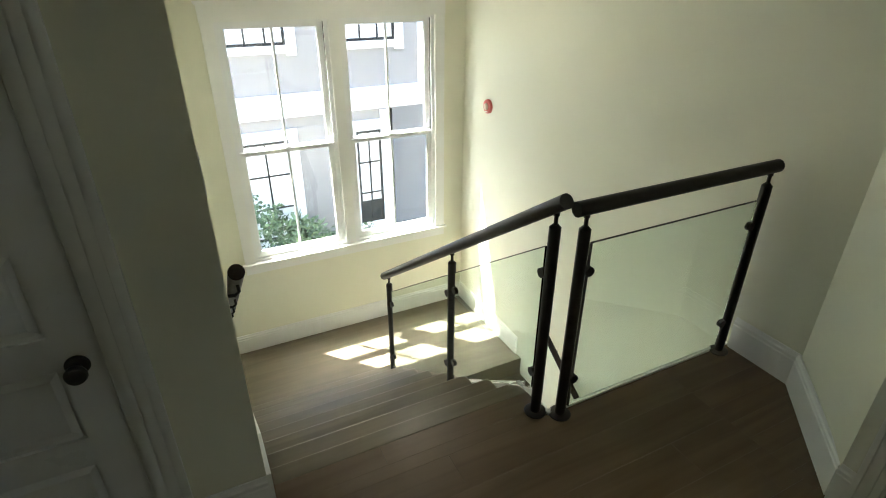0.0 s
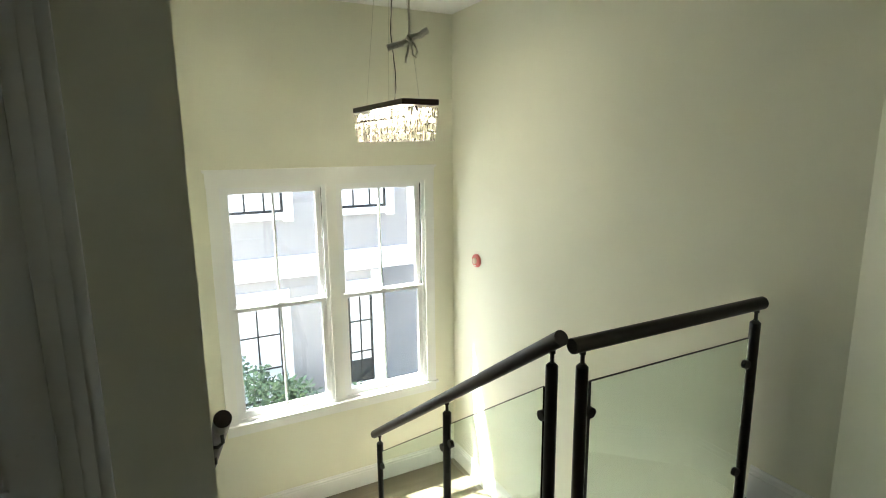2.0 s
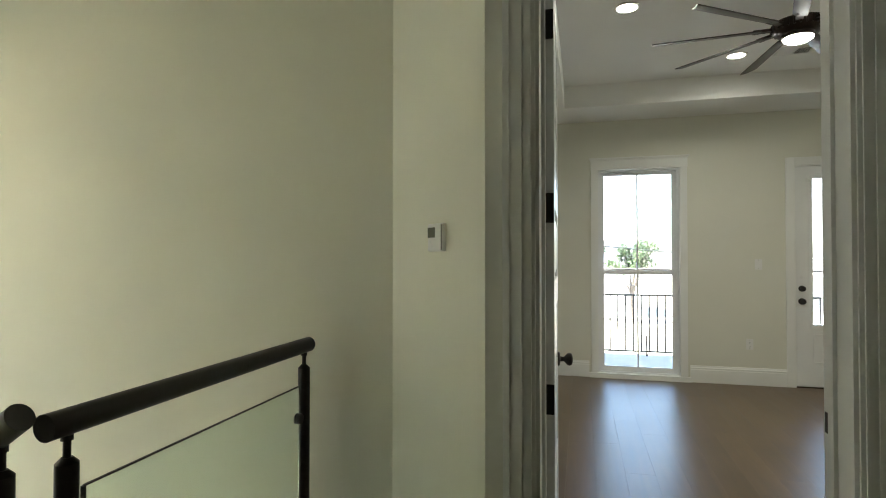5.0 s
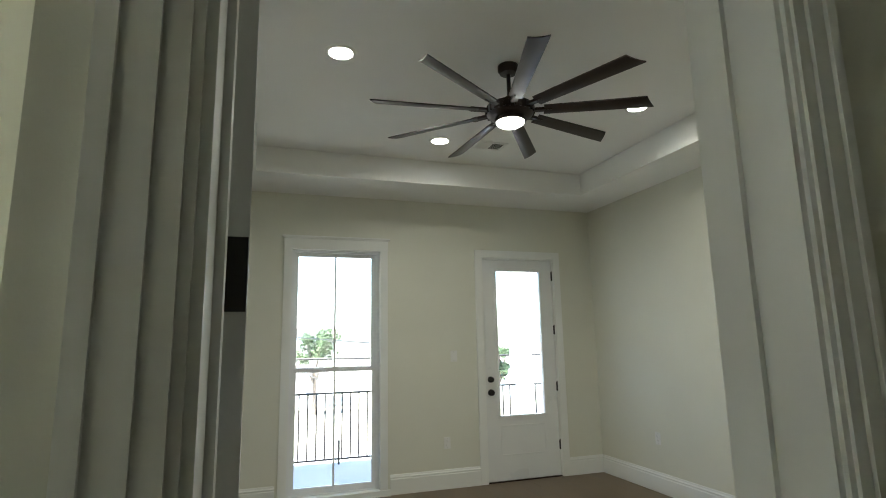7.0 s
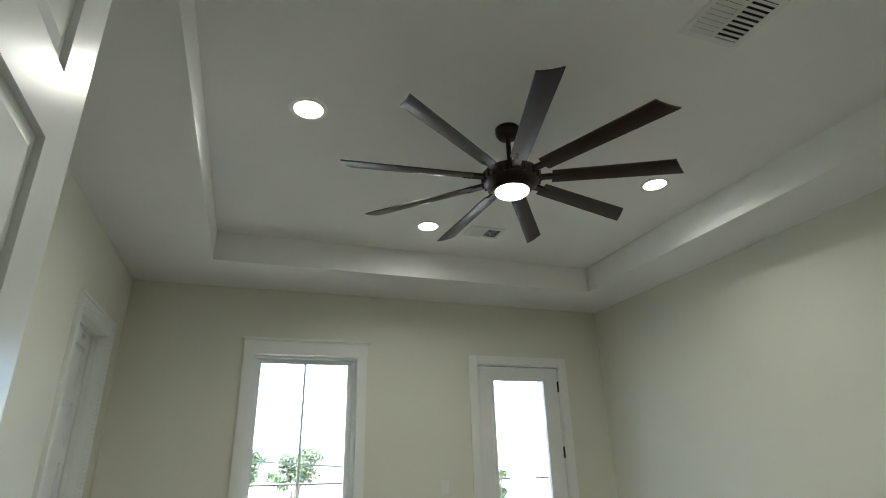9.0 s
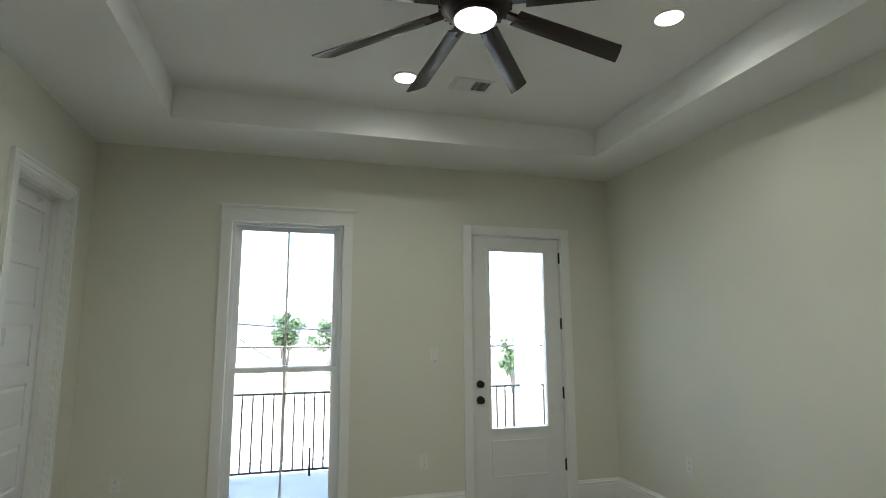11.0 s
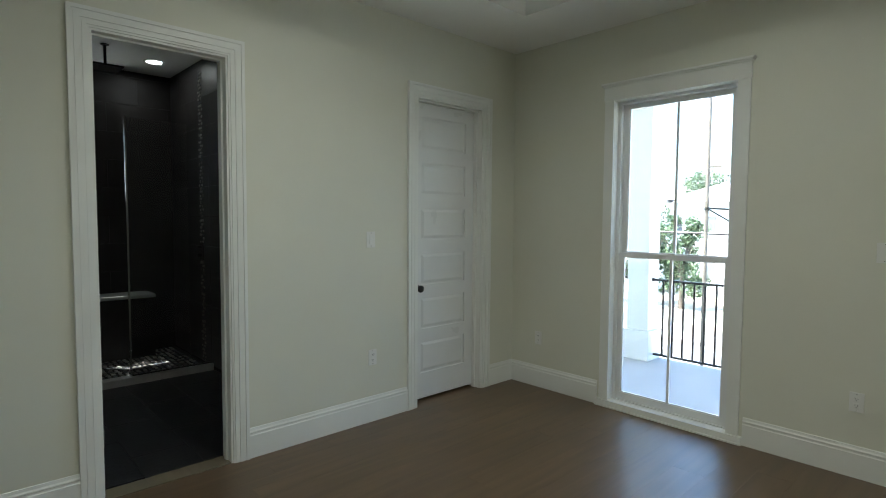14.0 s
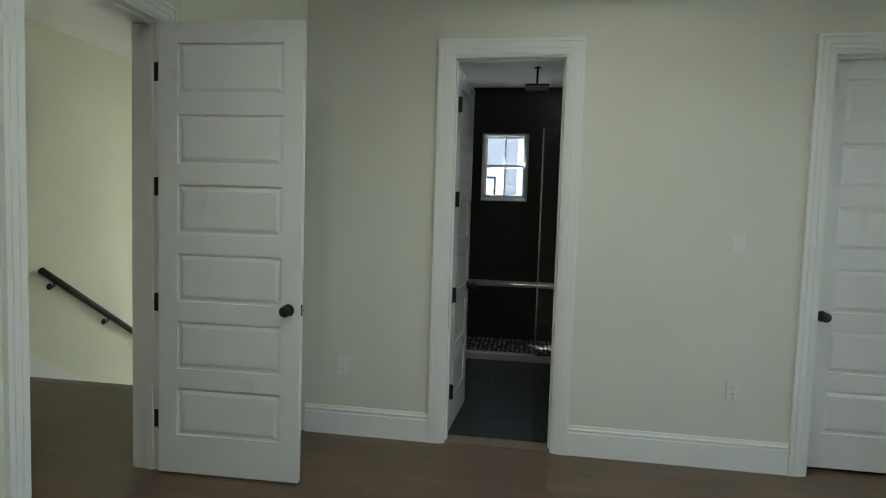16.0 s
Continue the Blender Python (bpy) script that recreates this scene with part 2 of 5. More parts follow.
def baseboard(p0, p1, rz, label="tall white painted baseboard with stepped top"):
    """Between p0 and p1 on the floor line; the wall lies along local +y."""
    a, b = Vector((p0[0], p0[1], 0)), Vector((p1[0], p1[1], 0))
    n = (b - a).length
    z = p0[2]
    bm = bmesh.new()
    prof = [(-0.016, 0), (-0.016, 0.145), (-0.0125, 0.150), (-0.0125, 0.158), (-0.0145, 0.162), (-0.0145, 0.168), (-0.009, 0.176), (-0.006, 0.192), (0, 0.192), (0, 0)]
    v0 = [bm.verts.new((0, y, w)) for y, w in prof]
    v1 = [bm.verts.new((n, y, w)) for y, w in prof]
    k = len(prof)
    for i in range(k):
        bm.faces.new((v0[i], v0[(i + 1) % k], v1[(i + 1) % k], v1[i]))
    bm.faces.new(v0), bm.faces.new(v1[::-1])
    bmesh.ops.recalc_face_normals(bm, faces=bm.faces)
    return tagged(link("baseboard", bm, TRIM, m=pose(a.x, a.y, z, 0, 0, rz)), label, "baseboard", kind="structure")


# ---- walls, floors and ceilings ----
H_SOFFIT, H_TRAY, H_HALL = 3.06, 3.30, 3.02
XL, XR, YE, YH = 0.0, 4.56, -4.89, -5.065          # bedroom: side walls, entry wall's two faces
XW, YN, YS, XC = -3.465, -4.57, -7.06, -0.38       # stairwell: window wall, north, south, closet wall
LAND = -1.472                                     # the half landing
RISE, RUN, X0, Y_MID = 0.184, 0.269, -0.58, -5.80   # the stair
DOOR_E = (0.69, 1.545, -0.02, 2.50)
DOOR_B = (-3.39, -2.675, -0.02, 2.50)
DOOR_C = (-1.20, -0.43, -0.02, 2.50)
WIN_B = (1.025, 1.945, 0.04, 2.48)
DOOR_X = (3.105, 4.035, -0.02, 2.47)
WIN_S = (-6.71, -4.88, -0.53, 1.51)
WIN_SH = (-3.45, -2.87, 1.70, 2.54)

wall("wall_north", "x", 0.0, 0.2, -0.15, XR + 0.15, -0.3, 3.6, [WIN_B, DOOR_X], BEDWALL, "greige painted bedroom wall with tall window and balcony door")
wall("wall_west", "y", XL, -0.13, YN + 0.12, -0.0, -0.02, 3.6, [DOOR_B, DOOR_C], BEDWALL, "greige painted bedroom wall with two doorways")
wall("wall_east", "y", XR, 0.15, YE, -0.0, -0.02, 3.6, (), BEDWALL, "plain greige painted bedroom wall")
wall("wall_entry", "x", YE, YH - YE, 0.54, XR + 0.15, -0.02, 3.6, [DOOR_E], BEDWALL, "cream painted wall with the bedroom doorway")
wall("wall_stair_north", "x", YN, 0.12, XW, 0.0, -3.2, 3.6, (), WALL, "tall cream painted stairwell wall")
bm = bmesh.new()
quad = [(0.0, YN), (0.06, YN), (0.54, YH), (0.54, YE), (0.50, YE), (0.0, -4.36)]
lo = [bm.verts.new((x, y, -0.02)) for x, y in quad]
hi = [bm.verts.new((x, y, 3.6)) for x, y in quad]
for i in range(6):
    bm.faces.new((lo[i], lo[(i + 1) % 6], hi[(i + 1) % 6], hi[i]))
bm.faces.new(lo[::-1]), bm.faces.new(hi)
bmesh.ops.recalc_face_normals(bm, faces=bm.faces)
tagged(link("wall_diagonal", bm, WALL), "cream painted diagonal wall corner beside the bedroom door", "wall", kind="structure")
wall("wall_stair_window", "y", XW, -0.125, YS - 0.15, YN + 0.12, -3.2, 3.6, [WIN_S], WALL, "cream painted stairwell wall with a double window")
wall("wall_stair_south", "x", YS, -0.15, XW, XC, -3.2, 3.6, (), WALL, "cream painted stair wall with a handrail")
DOOR_CL = (-8.13, -7.40, -0.02, 2.50)
wall("wall_closet", "y", XC, -0.13, -8.9, YS - 0.15, -0.02, 3.6, [DOOR_CL], WALL, "cream painted landing wall with a closed door")
wall("wall_hall_south", "x", -8.9, -0.15, XC - 0.13, XR + 0.15, -0.02, 3.6, (), WALL, "plain cream painted hall wall")
wall("wall_hall_east", "y", 3.2, 0.15, -8.9, YH, -0.02, 3.6, (), WALL, "plain cream painted hall wall")
wall("wall_closet_back", "y", -1.3, -0.1, -8.9, YS - 0.15, -0.02, 3.6, (), WALL, "plain cream painted closet wall")
# rooms behind the two doors of the bedroom
wall("wall_bath_west", "y", -3.40, -0.125, YN + 0.12, 0.2, -0.3, 3.6, [WIN_SH], DARKGROUT, "dark tiled shower wall with a small window")
wall("wall_bath_north", "x", -1.45, 0.1, -3.40, -0.13, -0.02, 3.6, (), WALL, "plain painted bathroom wall")
wall("wall_closet_west", "y", -1.6, -0.1, -1.35, 0.0, -0.02, 3.6, (), WALL, "plain painted closet wall")
wall("wall_closet_north", "x", 0.0, 0.2, -3.40, -0.15, -0.3, 3.6, (), WALL, "plain painted closet wall")

slab("floor", XL, XR, YH, 0.0, -0.25, -0.018, SUBFLOOR, "brown oak plank floor of the bedroom", "floor")
slab("floor_hall", X0 + 0.001, 3.2, -8.9, YN, -0.25, -0.018, SUBFLOOR, "brown oak plank floor of the upper landing", "floor", [(X0, -0.34, Y_MID, YN), (X0, XC, -8.9, YS), (0.54, 3.2, YH, YN)])
slab("floor_bathroom", -3.40, -0.13, YN + 0.12, -1.45, -0.25, -0.012, GROUT, "dark slate tile bathroom floor", "floor")
slab("floor_closet", -1.6, -0.13, -1.35, 0.0, -0.25, 0.0, PLANK, "brown wood closet floor", "floor")
slab("ceiling", XL, XR, YE, 0.0, H_SOFFIT, H_SOFFIT + 0.05, CEIL, "white painted ceiling soffit round a raised tray", "ceiling", [(0.66, 4.03, -4.42, -0.69)])
slab("ceiling_tray", 0.5, 4.2, -4.5, -0.5, H_TRAY, H_TRAY + 0.1, CEIL, "white painted raised tray ceiling", "ceiling")
for nm, a in (("ceiling_tray_side", (0.60, 0.66, -4.42, -0.69)), ("ceiling_tray_side", (4.03, 4.09, -4.42, -0.69)), ("ceiling_tray_side", (0.60, 4.09, -0.69, -0.63)), ("ceiling_tray_side", (0.60, 4.09, -4.48, -4.42))):
    slab(nm, *a, H_SOFFIT + 0.05, H_TRAY, CEIL, "white painted upright side of the tray ceiling", "ceiling")
slab("ceiling_hall", XW - 0.1, 3.2, -8.9, YN + 0.1, H_HALL, H_HALL + 0.1, CEIL, "white painted ceiling over landing and stair", "ceiling", [(0.10, 3.3, YE, YN + 0.2)])
slab("ceiling_bathroom", -3.40, -0.13, YN + 0.12, 0.0, 3.10, 3.2, CEIL, "white painted bathroom ceiling", "ceiling")

# stairs
stair = thing("stair_flight", pose(0, 0, 0), "flight of oak treads and white risers down to the half landing", "stairs", kind="structure")
for k in range(1, 8):
    xa, z = X0 - (k - 1) * RUN, -k * RISE
    part("tread", box(xa - RUN, xa + 0.001, YS, Y_MID, z - 0.035, z, bevel=0.012), TREAD, stair)
    part("riser", box(xa - 0.022, xa - 0.004, YS, Y_MID, z, z + RISE - 0.037), TRIM, stair)
part("riser", box(X0 - 7 * RUN - 0.022, X0 - 7 * RUN - 0.004, YS, Y_MID, LAND, LAND + RISE - 0.037), TRIM, stair)
slab("floor_half_landing", XW, -2.28, YS, YN, LAND - 0.25, LAND, TREAD, "brown oak half landing in strong sun patches", "floor", [(X0 - 7 * RUN, -2.2, YS, Y_MID)])
lower = thing("stair_flight", pose(0, 0, 0), "lower flight of oak treads going down beside the wall", "stairs", kind="structure")
for k in range(1, 9):
    xa, z = -2.28 + (k - 1) * RUN, LAND - k * RISE
    part("tread", box(xa - 0.001, xa + RUN, Y_MID + 0.06, YN, z - 0.035, z, bevel=0.006), TREAD, lower)
    part("riser", box(xa + 0.004, xa + 0.022, Y_MID + 0.06, YN, z, z + RISE - 0.037), TRIM, lower)
slab("floor_lower", XW, 3.2, YS, YN, -3.2, -3.15, TREAD, "floor at the foot of the stair", "floor")
wall("wall_under_landing", "y", 0.10, 0.1, YS, YN, -3.15, -0.25, (), WALL, "plain wall below the landing")

# ---- windows ----


def sash(parent, name, x0, x1, z0, z1, y, rail=0.045, muntin=True, t=0.035, lip=0.0):
    bm = bmesh.new()
    bx(bm, x0, x0 + rail, y, y + t, z0, z1)
    bx(bm, x1 - rail, x1, y, y + t, z0, z1)
    bx(bm, x0 + rail, x1 - rail, y, y + t, z0, z0 + rail + lip)
    bx(bm, x0 + rail, x1 - rail, y, y + t, z1 - rail * 0.85, z1)
    s = part(name, bm, VINYL, parent)
    part("glazing_bead", bx(bx(box(x0 + rail, x0 + rail + 0.008, y + 0.006, y + 0.028, z0 + rail + lip, z1 - rail * 0.85), x1 - rail - 0.008, x1 - rail, y + 0.006, y + 0.028, z0 + rail + lip, z1 - rail * 0.85), x0 + rail + 0.008, x1 - rail - 0.008, y + 0.006, y + 0.028, z0 + rail + lip, z0 + rail + lip + 0.008), VINYL, s)
    g = part("pane", box(x0 + rail * 0.7, x1 - rail * 0.7, y + 0.015, y + 0.019, z0 + rail * 0.7, z1 - rail * 0.6), GLASS, s)
    g.visible_shadow = False
    if muntin:
        xm = (x0 + x1) / 2
        part("muntin", box(xm - 0.009, xm + 0.009, y + 0.006, y + 0.028, z0 + rail + lip, z1 - rail * 0.85), VINYL, s)
    return s


def hung_window(parent, x0, x1, z0, z1, zm, depth, y0=0.03, muntin=True, rail=0.042, dark_low=False):
    """A double-hung unit: frame with tracks, upper sash outside, lower sash inside."""
    f = 0.026
    bm = bmesh.new()
    for a, b in ((x0, x0 + f), (x1 - f, x1)):
        bx(bm, a, b, y0, depth, z0, z1)
    bx(bm, x0 + f, x1 - f, y0, depth, z1 - f, z1)
    bx(bm, x0 + f, x1 - f, y0, depth, z0, z0 + f)
    for a, b in ((x0 + f, x0 + f + 0.008), (x1 - f - 0.008, x1 - f)):
        bx(bm, a, b, y0 + 0.05, y0 + 0.058, z0 + f, z1 - f)
        bx(bm, a, b, y0 + 0.002, y0 + 0.010, z0 + f, z1 - f)
    part("window_frame", bm, VINYL, parent)
    if dark_low:
        # Dark strips over the sash stiles stand for the shaded gap beside them.
        part("dark_gap_strip", bx(box(x0 + f, x0 + f + 0.006, y0 + 0.0105, y0 + 0.0135, z0 + f, zm), x1 - f - 0.006, x1 - f, y0 + 0.0105, y0 + 0.0135, z0 + f, zm), DARKSLOT, parent)
    else:
        part("dark_gap_strip", bx(box(x0 + f, x0 + f + 0.004, y0 + 0.012, y0 + 0.048, zm, z1 - f), x1 - f - 0.004, x1 - f, y0 + 0.012, y0 + 0.048, zm, z1 - f), DARKSLOT, parent)
    sash(parent, "upper_sash", x0 + f + 0.002, x1 - f - 0.002, zm - 0.02, z1 - f - 0.002, y0 + 0.058, rail, muntin)
    low = sash(parent, "lower_sash", x0 + f + 0.002, x1 - f - 0.002, z0 + f + 0.002, zm + 0.022, y0 + 0.014, rail, muntin, lip=0.012)
    xm = (x0 + x1) / 2
    part("sash_lock", box(xm - 0.03, xm + 0.03, y0 + 0.018, y0 + 0.04, zm + 0.022, zm + 0.036, bevel=0.003), VINYL, low)


def head_casing(parent, x0, x1, z, h, proud=0.02):
    part("head_casing", box(x0 - 0.004, x1 + 0.004, -proud - 0.004, 0, z, z + h), TRIM, parent)
    bm = box(x0 - 0.022, x1 + 0.022, -proud - 0.024, 0, z + h + 0.012, z + h + 0.028)
    bx(bm, x0 - 0.012, x1 + 0.012, -proud - 0.014, 0, z + h, z + h + 0.012)
    part("head_cap", bm, TRIM, parent)


# bedroom window, nearly floor length
wx0, wx1, wz0, wz1 = WIN_B
win1 = thing("window_1", pose(0, 0, 0), "tall white double-hung window reaching almost to the floor", "window", kind="structure")
hung_window(win1, wx0, wx1, wz0, wz1, 1.245, 0.16, y0=0.05, dark_low=True)
for a, b in ((wx0 - 0.075, wx0 + 0.004), (wx1 - 0.004, wx1 + 0.075)):
    part("side_casing", box(a, b, -0.018, 0, 0.055, wz1 - 0.004), TRIM, win1)
head_casing(win1, wx0 - 0.075, wx1 + 0.075, wz1 - 0.004, 0.11)
part("window_sill", bx(box(wx0 - 0.10, wx1 + 0.10, -0.032, 0, 0.012, 0.055), wx0, wx1, 0, 0.05, 0.03, 0.055), TRIM, win1)
part("shoe", box(wx0 - 0.10, wx1 + 0.10, -0.042, 0, 0.0, 0.012), TRIM, win1)
part("jamb_lining", bx(bx(box(wx0, wx0 + 0.006, 0, 0.05, 0.055, wz1), wx1 - 0.006, wx1, 0, 0.05, 0.055, wz1), wx0 + 0.006, wx1 - 0.006, 0, 0.05, wz1 - 0.006, wz1), TRIM, win1)

# stair window, a pair of units; local x runs along +y
sy0, sy1, sz0, sz1 = WIN_S
win2 = thing("window_2", pose(XW, 0, 0, 0, 0, 90), "white paired double-hung window over the half landing", "window", kind="structure")
ym = (sy0 + sy1) / 2
for a, b in ((sy0, ym - 0.045), (ym + 0.045, sy1)):
    hung_window(win2, a, b, sz0, sz1, 0.465, 0.125, y0=0.008)
part("mullion", box(ym - 0.045, ym + 0.045, -0.012, 0.125, sz0, sz1), TRIM, win2)
for a, b in ((sy0 - 0.088, sy0 + 0.004), (sy1 - 0.004, sy1 + 0.088)):
    part("side_casing", box(a, b, -0.018, 0, sz0 - 0.0, sz1 - 0.004), TRIM, win2)
head_casing(win2, sy0 - 0.088, sy1 + 0.088, sz1 - 0.004, 0.118)
part("window_sill", box(sy0 - 0.11, sy1 + 0.11, -0.045, 0.03, sz0 - 0.022, sz0, bevel=0.003), TRIM, win2)
part("apron", box(sy0 - 0.088, sy1 + 0.088, -0.018, 0, sz0 - 0.105, sz0 - 0.022), TRIM, win2)
# shower window
hy0, hy1, hz0, hz1 = WIN_SH
win3 = thing("window_3", pose(-3.40, 0, 0, 0, 0, 90), "small white double-hung window in the dark shower wall", "window", kind="structure")
hung_window(win3, hy0, hy1, hz0, hz1, 2.13, 0.125, y0=0.02, rail=0.03)

# ---- doors ----


def knob(parent, x, y, z, side, name="knob"):
    """A round knob on its rosette; side -1 points along local -y."""
    m = pose(x, y, z, 90 if side < 0 else -90)
    b = lathe(bmesh.new(), [(0, 0), (0.032, 0), (0.033, 0.004), (0.029, 0.009), (0.012, 0.012), (0.011, 0.028), (0.018, 0.034), (0.028, 0.044), (0.030, 0.054), (0.026, 0.063), (0.014, 0.068), (0, 0.069)], m)
    return part(name, b, BLACK, parent, "round black door knob", smooth=True)


def hinge(parent, x, y, z, wide=0.032, name="hinge"):
    bm = box(x - wide, x + wide, y - 0.003, y + 0.003, z - 0.05, z + 0.05, bevel=0.002)
    cyl(bm, (x, y - 0.006, z - 0.052), (x, y - 0.006, z + 0.052), 0.008, seg=10)
    cyl(bm, (x, y - 0.006, z + 0.052), (x, y - 0.006, z + 0.06), 0.009, 0.004, seg=10)
    return part(name, bm, BLACK, parent, "black door hinge")


def panel_leaf(parent, w, h, t, flip=1):
    """A six-panel leaf from x=0 (hinge edge) to x=w*flip, y 0..t."""
    s = flip
    st, top, bot, gap, n = 0.108, 0.115, 0.215, 0.108, 6
    ph = (h - top - bot - gap * (n - 1)) / n

    def b(x0, x1, y0, y1, z0, z1, bevel=0.0):
        return box(s * x0, s * x1, y0, y1, z0, z1, bevel=bevel)
    leaf = part("door_leaf", b(st - 0.001, w - st + 0.001, 0.011, t - 0.011, bot - 0.001, h - top + 0.001), DOOR, parent, "white six-panel painted door leaf")
    part("stile", b(0, st, 0, t, 0, h), DOOR, leaf)
    part("stile", b(w - st, w, 0, t, 0, h), DOOR, leaf)
    z = 0.0
    for k in range(n + 1):
        z1 = bot if k == 0 else (h if k == n else z + gap)
        part("rail", b(st, w - st, 0, t, z, z1), DOOR, leaf)
        if k < n:
            bm = bmesh.new()
            a0, a1, c0, c1 = st + 0.012, w - st - 0.012, z1 + 0.012, z1 + ph - 0.012
            for y, yy in ((0.003, 0.011), (t - 0.003, t - 0.011)):
                q = [(a0 + 0.022, y, c0 + 0.022), (a1 - 0.022, y, c0 + 0.022), (a1 - 0.022, y, c1 - 0.022), (a0 + 0.022, y, c1 - 0.022)]
                o = [(a0, yy, c0), (a1, yy, c0), (a1, yy, c1), (a0, yy, c1)]
                vi, vo = [bm.verts.new((s * x, yv, zv)) for x, yv, zv in q], [bm.verts.new((s * x, yv, zv)) for x, yv, zv in o]
                bm.faces.new(vi)
                for i in range(4):
                    bm.faces.new((vi[i], vo[i], vo[(i + 1) % 4], vi[(i + 1) % 4]))
            bmesh.ops.recalc_face_normals(bm, faces=bm.faces)
            part("panel", bm, DOOR, leaf)
            z = z1 + ph
    return leaf


def casing(parent, x0, x1, h, cw=0.098, y=0.0, s=-1):
    """Moulded casing round three sides of an opening on the face y; s: the way it stands proud."""
    bands = [(0.0, 0.020, 0.024), (0.020, 0.030, 0.017), (0.030, 0.058, 0.021), (0.058, 0.066, 0.014), (0.066, 0.086, 0.017), (0.086, cw, 0.011)]
    left, right, head = bmesh.new(), bmesh.new(), bmesh.new()
    for a, b, d in bands:
        bx(left, x0 - cw + a, x0 - cw + b, y, y + s * d, 0, h + cw - b)
        bx(right, x1 + cw - b, x1 + cw - a, y, y + s * d, 0, h + cw - b)
        bx(head, x0 - cw + a, x1 + cw - a, y, y + s * d, h + cw - b, h + cw - a)
    for nm, bm in (("casing_leg", left), ("casing_leg", right), ("casing_head", head)):
        part(nm, bm, TRIM, parent)


def jamb(parent, x0, x1, h, y0, y1, stop):
    bm = box(x0 - 0.001, x0 + 0.018, y0 - 0.003, y1 + 0.003, 0, h)
    bx(bm, x1 - 0.018, x1 + 0.001, y0 - 0.003, y1 + 0.003, 0, h)
    bx(bm, x0 + 0.018, x1 - 0.018, y0 - 0.003, y1 + 0.003, h - 0.018, h + 0.001)
    part("door_jamb", bm, TRIM, parent)
    bm = box(x0 + 0.018, x0 + 0.029, stop, stop + 0.035, 0, h - 0.018)
    bx(bm, x1 - 0.029, x1 - 0.018, stop, stop + 0.035, 0, h - 0.018)
    bx(bm, x0 + 0.029, x1 - 0.029, stop, stop + 0.035, h - 0.029, h - 0.018)
    part("door_stop", bm, TRIM, parent)


DH = 2.50
# bedroom door, open into the room; its local frame looks from the hall
d1 = thing("door_1", pose(0, YH, 0), "white six-panel bedroom door standing wide open", "door", kind="structure")
jamb(d1, DOOR_E[0], DOOR_E[1], DH, 0, YE - YH, 0.09)
casing(d1, DOOR_E[0] + 0.006, DOOR_E[1] - 0.006, DH - 0.006)
casing(d1, DOOR_E[0] + 0.006, DOOR_E[1] - 0.006, DH - 0.006, y=YE - YH, s=1)
leaf1 = new("open_leaf")
leaf1.parent = d1
leaf1.matrix_basis = pose(DOOR_E[0] + 0.018, YE - YH + 0.006, 0.014, 0, 0, 91.5)
lf = panel_leaf(leaf1, 0.81, 2.46, 0.035)
lf.location = (0, -0.035, 0)
knob(leaf1, 0.81 - 0.065, -0.035, 0.945, -1)
knob(leaf1, 0.81 - 0.065, 0.0, 0.945, 1)
part("latch_plate", box(0.809, 0.812, -0.028, -0.007, 0.915, 0.975, bevel=0.0006), BLACK, leaf1)
part("latch", box(0.812, 0.823, -0.022, -0.013, 0.938, 0.952), CHROME, leaf1)
for z in (0.30, 0.96, 1.60, 2.22):
    bm = box(DOOR_E[0] + 0.018, DOOR_E[0] + 0.0215, YE - YH - 0.042, YE - YH + 0.002, z - 0.05, z + 0.05)
    bx(bm, DOOR_E[0] + 0.019, DOOR_E[0] + 0.052, YE - YH + 0.0025, YE - YH + 0.006, z - 0.05, z + 0.05)
    cyl(bm, (DOOR_E[0] + 0.016, YE - YH + 0.010, z - 0.052), (DOOR_E[0] + 0.016, YE - YH + 0.010, z + 0.052), 0.008, seg=10)
    part("hinge", bm, BLACK, d1, "black door hinge")
part("strike_plate", box(DOOR_E[1] - 0.0205, DOOR_E[1] - 0.018, YE - YH - 0.045, YE - YH - 0.008, 0.92, 0.98), BLACK, d1)

# bathroom door, open into the bathroom; local x runs along +y
d2 = thing("door_2", pose(0, 0, 0, 0, 0, 90), "white six-panel bathroom door open into the dark bathroom", "door", kind="structure")
jamb(d2, DOOR_B[0], DOOR_B[1], DH, 0, 0.13, 0.05)
casing(d2, DOOR_B[0] + 0.006, DOOR_B[1] - 0.006, DH - 0.006)
casing(d2, DOOR_B[0] + 0.006, DOOR_B[1] - 0.006, DH - 0.006, y=0.13, s=1)
part("threshold", box(DOOR_B[0] + 0.018, DOOR_B[1] - 0.018, 0.0, 0.13, -0.01, 0.006), TREAD, d2)
leaf2 = new("open_leaf")
leaf2.parent = d2
leaf2.matrix_basis = pose(DOOR_B[0] + 0.020, 0.136, 0.012, 0, 0, 86)
panel_leaf(leaf2, 0.665, 2.455, 0.035)
knob(leaf2, 0.665 - 0.065, 0.0, 0.945, -1)
knob(leaf2, 0.665 - 0.065, 0.035, 0.945, 1)
for z in (0.30, 0.96, 1.60, 2.22):
    bm = box(DOOR_B[0] + 0.018, DOOR_B[0] + 0.0215, 0.09, 0.132, z - 0.05, z + 0.05)
    bx(bm, DOOR_B[0] + 0.019, DOOR_B[0] + 0.050, 0.128, 0.134, z - 0.05, z + 0.05)
    cyl(bm, (DOOR_B[0] + 0.024, 0.133, z - 0.052), (DOOR_B[0] + 0.024, 0.133, z + 0.052), 0.009, seg=10)
    part("hinge", bm, BLACK, d2, "black door hinge")

